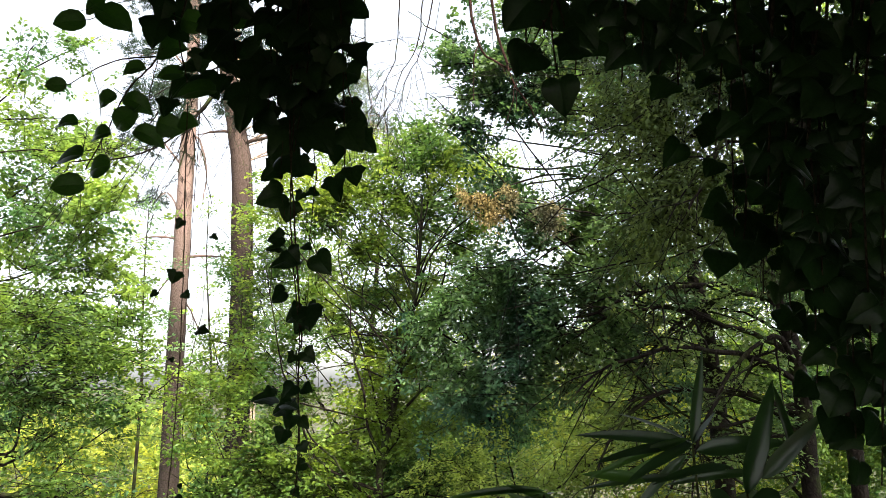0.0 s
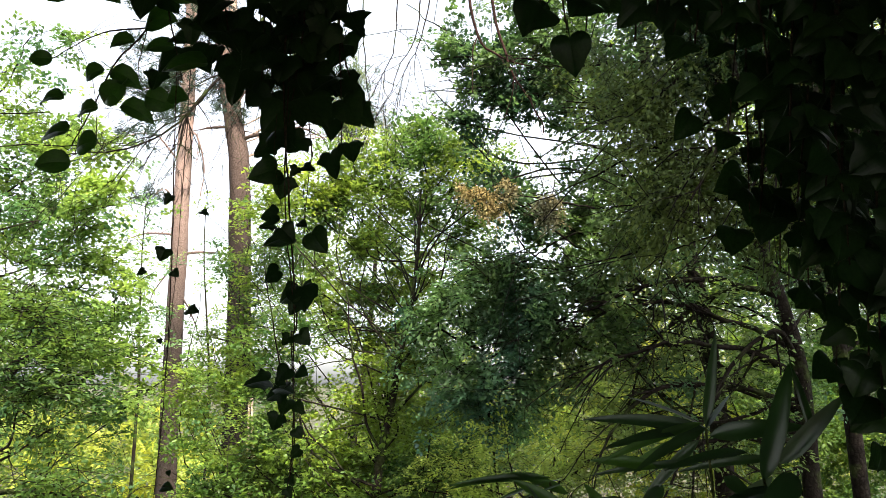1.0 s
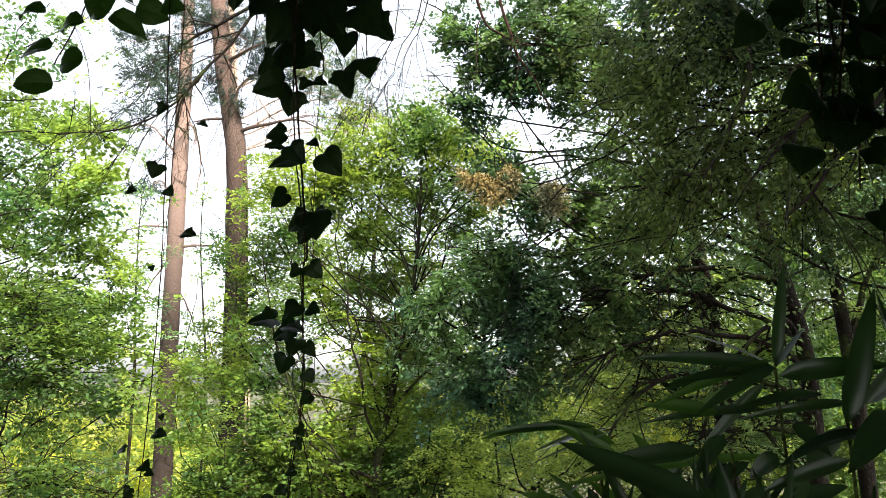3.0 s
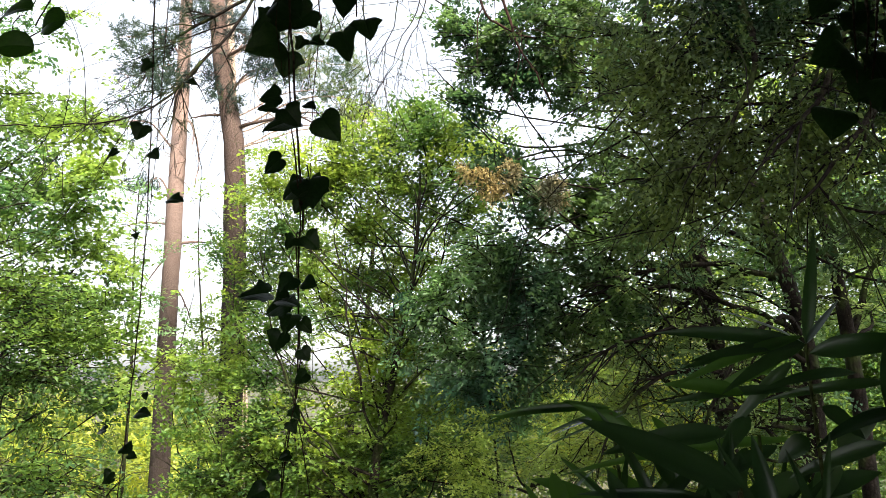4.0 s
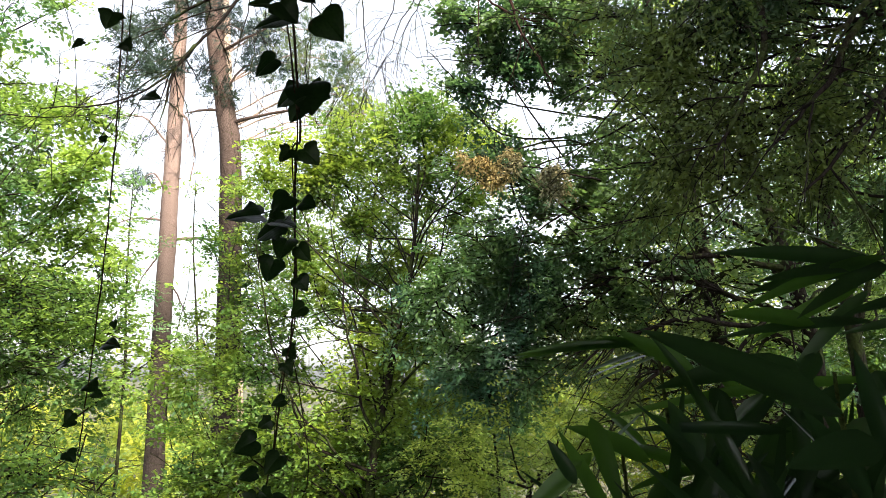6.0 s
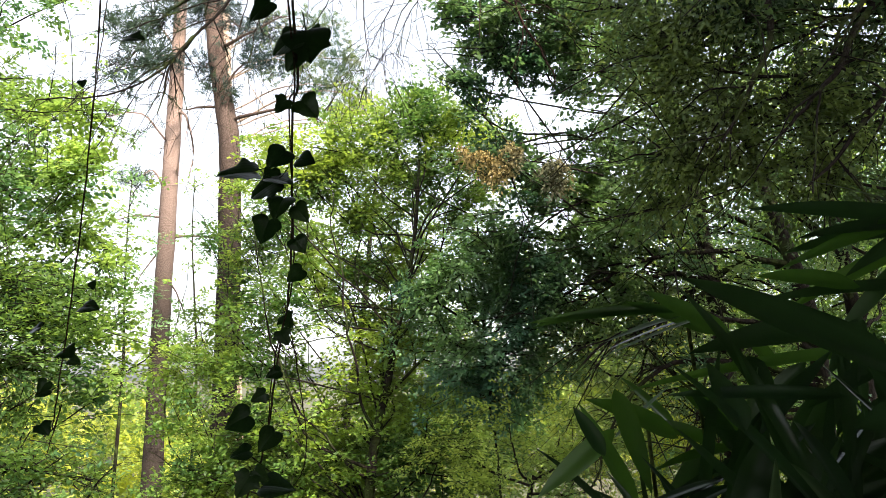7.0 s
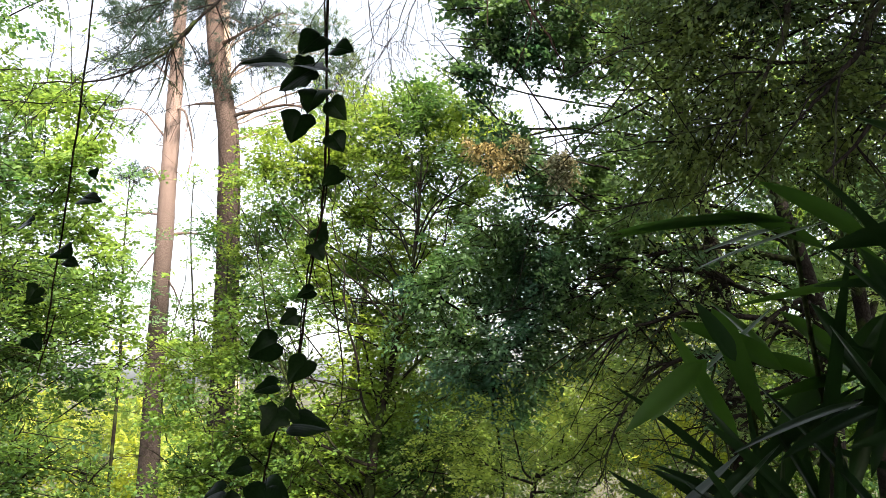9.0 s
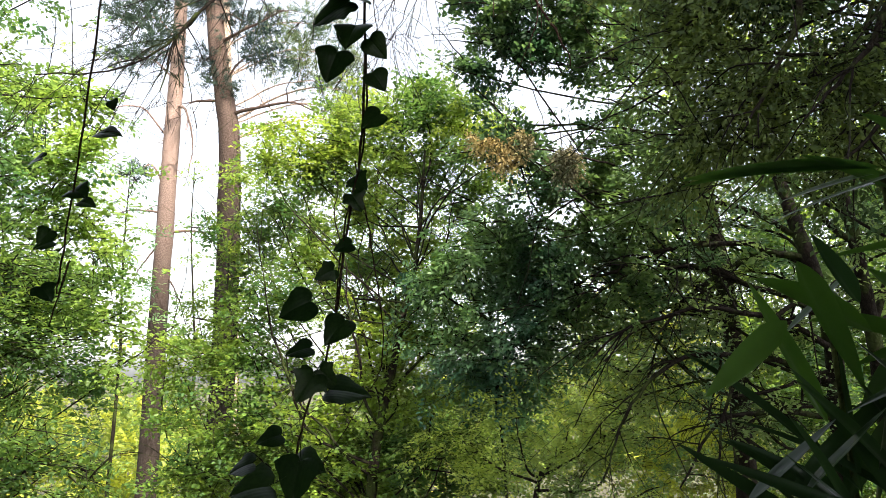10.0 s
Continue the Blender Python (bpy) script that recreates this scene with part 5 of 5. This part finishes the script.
# thin vine
VINE = [((-0.502, 1.185, 2.032), 0.0213, -30), ((-0.506, 1.191, 1.937), 0.0246, -20), ((-0.542, 1.193, 1.908), 0.0164, -50), ((-0.481, 1.193, 1.905), 0.0148, 40), ((-0.448, 1.197, 1.843), 0.0230, 75), ((-0.477, 1.215, 1.557), 0.0213, 80),
        ((-0.496, 1.218, 1.511), 0.0164, 60), ((-0.533, 1.216, 1.535), 0.0164, -70), ((-0.521, 1.220, 1.477), 0.0148, -30), ((-0.502, 1.200, 1.792), 0.0098, 20), ((-0.435, 1.187, 2.009), 0.0164, 60), ((-0.477, 1.214, 1.579), 0.0098, 20),
        ((-0.489, 1.218, 1.503), 0.0131, 70), ((-0.521, 1.220, 1.472), 0.0148, -60), ((-0.515, 1.223, 1.436), 0.0148, 40)]
strand(91, "thin bare vine with a few small leaves",
       [[(-0.497, 1.171, 2.262), (-0.494, 1.181, 2.095), (-0.489, 1.193, 1.912), (-0.490, 1.204, 1.731), (-0.498, 1.215, 1.564), (-0.507, 1.222, 1.440), (-0.500, 1.221, 1.460), (-0.511, 1.224, 1.412)],
        [(-0.476, 1.180, 2.269), (-0.481, 1.193, 1.904), (-0.490, 1.202, 1.768)], [(-0.498, 1.215, 1.564), (-0.481, 1.215, 1.559), (-0.470, 1.215, 1.558)]],
       [(c, size, lean, 0.9) if abs(lean) >= 60 else (c, size, lean) for c, size, lean in VINE], 0.0011, name="vine", category="vine")


# ---- broad-leaved canes ----
def cane_blade(rng, base, tip, width, sag, roll, mat):
    """A long lance-shaped leaf from base to tip, pleated along its rib."""
    a, b = Vector(base), Vector(tip)
    go = (b - a)
    long = go.length
    side = go.cross(Vector((0.25 * math.sin(roll), -math.cos(roll), math.sin(roll)))).normalized()
    n = 14
    verts, faces = [], []
    for i in range(n + 1):
        s = i / n
        c = a + go * s + Vector((0, 0, sag * long * (4 * s * (1 - s)) - 0.0))
        w = width * 0.38 * (min(1.0, s / 0.22) ** 0.6) * (1 - max(0.0, (s - 0.3) / 0.7) ** 2.2) + 0.0004
        up = side.cross(go.normalized())
        for x, lift in ((-1.0, 0.10), (-0.5, 0.09), (0.0, 0.0), (0.5, 0.09), (1.0, 0.10)):
            verts.append(c + side * w * x + up * w * lift * 2.2 * (1 + 0.2 * math.sin(7 * s)))
    for i in range(n):
        for j in range(4):
            o = 5 * i + j
            faces.append((o, o + 1, o + 6, o + 5))
    origin = a.copy()
    return mesh_from("cane_blade", [tuple(v - origin) for v in verts], faces, mat, True), origin


def cane(seed, label, stem, leaves, mat=CANE_LEAF):
    """A cane: stem from the ground up, leaves (base, tip, width, sag, roll)."""
    rng = np.random.default_rng(seed)
    foot = (stem[0][0], stem[0][1], ground_z(stem[0][0], stem[0][1]))
    root = thing("cane_plant", label, "cane plant", "canes", foot)
    w = Wood(rng)
    a, b = Vector(foot), Vector(stem[-1])
    line = smooth_line([a, a.lerp(b, 0.55) + Vector((0.03, 0.02, 0.02)), b], 40)
    w.tube(line, np.linspace(0.0045, 0.0022, 40) * np.where(np.arange(40) % 8 == 0, 1.12, 1.0), 8)
    ob = part("stem", w.mesh("stem", CANE_STEM), root)
    ob.matrix_parent_inverse = Matrix.Translation(-root.location)
    for base, tip, width, sag, roll in leaves:
        me, origin = cane_blade(rng, base, tip, width, sag, roll, mat)
        ob = new("leaf", me)
        ob.parent = root
        ob.location = origin - root.location
    return root


HUB = (0.403, 1.229, 1.650)
cane(201, "broad-leaved cane with long dark green leaves", [(0.437, 1.290, 1.007), (0.447, 1.266, 1.384), (0.428, 1.246, 1.547), HUB],
     [(HUB, (0.280, 1.246, 1.700), 0.022, 0.04, 1.2), (HUB, (0.202, 1.228, 1.664), 0.027, 0.03, 0.2), (HUB, (0.232, 1.191, 1.625), 0.022, 0.03, 0.5), (HUB, (0.435, 1.239, 1.811), 0.024, 0.0, 0.2),
      (HUB, (0.434, 1.196, 1.705), 0.016, 0.0, 1.0), (HUB, (0.264, 1.173, 1.584), 0.022, 0.04, 0.3), ((0.408, 1.230, 1.638), (0.561, 1.209, 1.653), 0.04, 0.03, 0.3), ((0.469, 1.232, 1.612), (0.320, 1.193, 1.587), 0.02, 0.05, 0.6)])
cane(202, "broad-leaved cane with upright dark leaves", [(0.459, 1.206, 1.056), (0.471, 1.184, 1.405), (0.471, 1.177, 1.517), (0.468, 1.174, 1.578)],
     [((0.466, 1.174, 1.574), (0.530, 1.182, 1.760), 0.045, 0.0, 0.3), ((0.547, 1.170, 1.635), (0.518, 1.162, 1.754), 0.032, 0.03, 0.9), ((0.492, 1.113, 1.589), (0.397, 1.057, 1.525), 0.05, 0.05, 0.2),
      ((0.487, 1.154, 1.563), (0.345, 1.117, 1.524), 0.026, 0.08, 1.0), ((0.493, 1.172, 1.600), (0.592, 1.145, 1.709), 0.035, 0.0, 0.4)])
cane(203, "broad-leaved cane reaching out with thin pale-edged leaves", [(0.232, 1.309, 1.016), (0.221, 1.290, 1.323), (0.190, 1.290, 1.482), (0.153, 1.295, 1.557)],
     [((0.154, 1.295, 1.563), (-0.020, 1.296, 1.544), 0.017, 0.05, 0.4), ((0.124, 1.295, 1.563), (-0.022, 1.296, 1.549), 0.016, 0.03, 0.3), ((0.173, 1.275, 1.557), (0.046, 1.258, 1.509), 0.007, 0.02, 1.2),
      ((0.146, 1.295, 1.557), (0.056, 1.277, 1.527), 0.012, 0.02, 1.2), ((0.183, 1.296, 1.537), (0.084, 1.294, 1.573), 0.022, 0.03, 0.4), ((0.325, 1.253, 1.585), (0.216, 1.253, 1.596), 0.026, 0.04, 0.3)], CANE_FRESH)
STAR = (0.111, 1.323, 1.435)
cane(204, "broad-leaved cane with crossing leaves, one glossy", [(0.166, 1.370, 0.997), (0.160, 1.356, 1.234), (0.132, 1.338, 1.348), STAR],
     [((0.142, 1.314, 1.423), (0.038, 1.301, 1.465), 0.029, 0.05, 0.3), ((0.093, 1.308, 1.347), (0.028, 1.291, 1.461), 0.027, 0.02, 0.5), ((0.073, 1.324, 1.422), (0.134, 1.310, 1.481), 0.013, 0.0, 1.3), ((0.151, 1.343, 1.429), (0.086, 1.339, 1.490), 0.024, 0.03, 0.8),
      ((0.215, 1.324, 1.420), (0.146, 1.320, 1.479), 0.035, 0.04, 0.5), ((0.073, 1.323, 1.432), (0.015, 1.317, 1.374), 0.024, 0.02, 0.2), ((0.204, 1.304, 1.415), (0.105, 1.285, 1.392), 0.014, 0.05, 0.6), ((0.190, 1.324, 1.413), (0.103, 1.343, 1.434), 0.02, 0.1, 0.2),
      ((0.065, 1.280, 1.477), (0.090, 1.247, 1.374), 0.032, 0.02, 0.4), ((0.054, 1.283, 1.428), (-0.022, 1.267, 1.367), 0.026, 0.02, 0.3)], CANE_FRESH)
cane(205, "near cane with a large dark blade", [(0.277, 1.039, 1.175), (0.277, 1.025, 1.389), (0.250, 1.030, 1.470), (0.225, 1.039, 1.493)],
     [((0.228, 1.039, 1.491), (0.059, 1.034, 1.562), 0.046, 0.012, 0.5), ((0.249, 1.021, 1.460), (0.239, 1.035, 1.546), 0.028, 0.0, 0.4), ((0.233, 1.000, 1.469), (0.147, 0.981, 1.456), 0.036, 0.05, 0.3),
      ((0.211, 1.099, 1.474), (0.070, 1.115, 1.474), 0.016, 0.02, 0.4), ((0.128, 1.102, 1.446), (0.106, 1.118, 1.501), 0.032, 0.0, 0.5), ((0.203, 1.040, 1.468), (0.213, 1.057, 1.523), 0.016, 0.0, 1.2), ((0.017, 1.123, 1.424), (-0.009, 1.121, 1.464), 0.018, 0.02, 0.4)])
cane(206, "low tangle of long narrow cane leaves", [(0.164, 1.183, 1.106), (0.166, 1.173, 1.266), (0.161, 1.169, 1.329), (0.156, 1.187, 1.365)],
     [((0.137, 1.185, 1.397), (0.029, 1.167, 1.360), 0.011, 0.03, 1.2), ((0.138, 1.165, 1.394), (0.052, 1.147, 1.357), 0.014, 0.04, 1.0), ((0.227, 1.182, 1.448), (0.110, 1.167, 1.367), 0.014, 0.0, 1.1), ((0.163, 1.065, 1.396), (0.054, 1.066, 1.373), 0.018, 0.02, 0.5),
      ((0.277, 1.196, 1.537), (0.112, 1.178, 1.511), 0.034, 0.04, 0.3), ((0.201, 1.258, 1.512), (0.220, 1.241, 1.458), 0.032, 0.02, 0.4), ((0.165, 1.214, 1.418), (0.247, 1.178, 1.515), 0.024, 0.0, 0.9), ((0.135, 1.147, 1.361), (0.173, 1.162, 1.443), 0.04, 0.0, 0.6),
      ((0.158, 1.127, 1.361), (0.210, 1.143, 1.430), 0.036, 0.0, 0.5), ((0.049, 1.272, 1.294), (0.092, 1.227, 1.362), 0.02, 0.0, 1.1), ((0.015, 1.292, 1.286), (0.078, 1.268, 1.352), 0.016, 0.0, 1.2)])

cane(211, "broad-leaved cane with arching fresh green leaves", [(0.370, 1.300, 0.9), (0.340, 1.250, 1.530)],
     [((0.395, 1.220, 1.660), (0.215, 1.200, 1.595), 0.019, 0.03, 0.3), ((0.256, 1.310, 1.498), (0.213, 1.310, 1.552), 0.025, 0.03, 0.4), ((0.396, 1.280, 1.632), (0.270, 1.300, 1.565), 0.024, 0.03, 0.4),
      ((0.407, 1.280, 1.522), (0.073, 1.260, 1.475), 0.017, 0.03, 0.3), ((0.165, 1.200, 1.525), (0.079, 1.200, 1.573), 0.026, 0.03, 0.3)], CANE_FRESH)
cane(212, "crowded cane with broad dark overlapping leaves", [(0.286, 1.310, 0.9), (0.256, 1.270, 1.413)],
     [((0.183, 1.250, 1.412), (0.128, 1.230, 1.477), 0.028, 0.03, 0.4), ((0.284, 1.300, 1.507), (0.192, 1.300, 1.413), 0.026, 0.03, 0.5), ((0.307, 1.280, 1.477), (0.252, 1.300, 1.374), 0.035, 0.03, 0.4),
      ((0.368, 1.260, 1.515), (0.251, 1.240, 1.459), 0.025, 0.03, 0.3), ((0.314, 1.250, 1.506), (0.314, 1.250, 1.446), 0.018, 0.03, 0.9), ((0.175, 1.300, 1.419), (0.127, 1.320, 1.354), 0.028, 0.03, 0.4),
      ((0.204, 1.240, 1.430), (0.159, 1.220, 1.371), 0.029, 0.03, 0.5), ((0.282, 1.320, 1.436), (0.298, 1.320, 1.354), 0.037, 0.03, 0.4), ((0.298, 1.300, 1.375), (0.376, 1.320, 1.470), 0.032, 0.03, 0.4),
      ((0.263, 1.280, 1.367), (0.352, 1.260, 1.431), 0.032, 0.03, 0.5), ((0.256, 1.320, 1.408), (0.165, 1.320, 1.372), 0.023, 0.03, 0.4), ((0.421, 1.330, 1.470), (0.348, 1.350, 1.406), 0.032, 0.03, 0.4)])
cane(213, "thin glossy cane leaves catching skylight", [(0.256, 1.290, 0.9), (0.256, 1.270, 1.413)],
     [((0.164, 1.220, 1.399), (0.109, 1.200, 1.376), 0.008, 0.03, 1.2), ((0.209, 1.200, 1.428), (0.182, 1.200, 1.409), 0.007, 0.03, 1.2), ((0.290, 1.200, 1.453), (0.233, 1.220, 1.372), 0.010, 0.03, 1.2),
      ((0.202, 1.220, 1.449), (0.179, 1.200, 1.432), 0.009, 0.03, 1.2), ((0.279, 1.220, 1.426), (0.204, 1.220, 1.373), 0.009, 0.03, 1.1), ((0.174, 1.310, 1.558), (0.071, 1.330, 1.521), 0.008, 0.03, 1.2)], CANE_GLOSS)

cane(214, "crowded cane with dark leaves in deep shade", [(0.467, 1.340, 0.9), (0.437, 1.300, 1.469)],
     [((0.391, 1.250, 1.649), (0.236, 1.230, 1.617), 0.022, 0.03, 0.3), ((0.403, 1.270, 1.590), (0.216, 1.270, 1.569), 0.017, 0.03, 0.3), ((0.526, 1.260, 1.600), (0.364, 1.280, 1.574), 0.019, 0.03, 0.3),
      ((0.342, 1.280, 1.553), (0.286, 1.260, 1.493), 0.028, 0.03, 0.4), ((0.405, 1.250, 1.527), (0.362, 1.250, 1.494), 0.034, 0.03, 0.4), ((0.503, 1.240, 1.521), (0.379, 1.260, 1.472), 0.028, 0.03, 0.4),
      ((0.343, 1.300, 1.509), (0.300, 1.280, 1.428), 0.029, 0.03, 0.5), ((0.408, 1.280, 1.628), (0.299, 1.280, 1.520), 0.023, 0.03, 0.4), ((0.446, 1.270, 1.501), (0.427, 1.290, 1.427), 0.045, 0.03, 0.4),
      ((0.439, 1.300, 1.491), (0.473, 1.280, 1.429), 0.046, 0.03, 0.4), ((0.416, 1.310, 1.438), (0.535, 1.310, 1.475), 0.041, 0.03, 0.4), ((0.407, 1.300, 1.476), (0.374, 1.320, 1.421), 0.041, 0.03, 0.5),
      ((0.449, 1.290, 1.566), (0.493, 1.270, 1.523), 0.035, 0.03, 0.4), ((0.304, 1.310, 1.467), (0.262, 1.310, 1.422), 0.029, 0.03, 0.4), ((0.265, 1.330, 1.479), (0.204, 1.350, 1.415), 0.026, 0.03, 0.5),
      ((0.471, 1.300, 1.506), (0.527, 1.280, 1.567), 0.041, 0.03, 0.4)])

# low sheaf of narrow blades at the canes' foot
srng = np.random.default_rng(9)
SHEAF = (0.190, 1.190, 1.320)
blades = []
for k in range(26):
    a = radians(srng.uniform(-52, 60))
    base = Vector(SHEAF) + Vector((srng.normal() * 0.05, srng.normal() * 0.05, srng.uniform(-0.05, 0.05)))
    long = srng.uniform(0.14, 0.3)
    tip = base + Vector((math.sin(a) * long, srng.uniform(-0.1, 0.06), math.cos(a) * long * srng.uniform(0.45, 0.9)))
    blades.append((base, tip, srng.uniform(0.010, 0.022), srng.uniform(0.0, 0.1), srng.uniform(0.1, 0.9)))
cane(207, "thick sheaf of narrow dark cane leaves", [SHEAF, SHEAF], blades)
SHEAF_NEAR = (0.262, 1.065, 1.388)
blades = []
for k in range(10):
    a = radians(srng.uniform(-50, 40))
    base = Vector(SHEAF_NEAR) + Vector((srng.normal() * 0.04, srng.normal() * 0.04, srng.uniform(-0.04, 0.04)))
    long = srng.uniform(0.12, 0.24)
    tip = base + Vector((math.sin(a) * long, srng.uniform(-0.04, 0.1), math.cos(a) * long * srng.uniform(0.4, 0.8)))
    blades.append((base, tip, srng.uniform(0.012, 0.026), srng.uniform(0.0, 0.1), srng.uniform(0.1, 0.9)))
cane(208, "thick sheaf of narrow dark cane leaves", [SHEAF_NEAR, SHEAF_NEAR], blades)

SHEAF_LAST = (0.117, 1.274, 1.262)
blades = []
for k in range(26):
    a = radians(srng.uniform(-68, 15))
    base = Vector(SHEAF_LAST) + Vector((srng.normal() * 0.03, srng.normal() * 0.04, srng.uniform(-0.05, 0.04)))
    long = srng.uniform(0.1, 0.2)
    tip = base + Vector((math.sin(a) * long, srng.uniform(-0.06, 0.08), math.cos(a) * long * srng.uniform(0.5, 0.9)))
    blades.append((base, tip, srng.uniform(0.007, 0.018), srng.uniform(0.0, 0.08), srng.uniform(0.1, 1.0)))
cane(209, "thick sheaf of narrow dark cane leaves", [SHEAF_LAST, SHEAF_LAST], blades)

SHEAF_MID = (0.386, 1.268, 1.348)
blades = []
for k in range(20):
    a = radians(srng.uniform(-62, 45))
    base = Vector(SHEAF_MID) + Vector((srng.normal() * 0.07, srng.normal() * 0.05, srng.uniform(-0.05, 0.04)))
    long = srng.uniform(0.14, 0.3)
    tip = base + Vector((math.sin(a) * long, srng.uniform(-0.06, 0.1), math.cos(a) * long * srng.uniform(0.4, 0.8)))
    blades.append((base, tip, srng.uniform(0.010, 0.02), srng.uniform(0.0, 0.1), srng.uniform(0.1, 1.0)))
cane(210, "thick sheaf of narrow dark cane leaves", [SHEAF_MID, SHEAF_MID], blades)
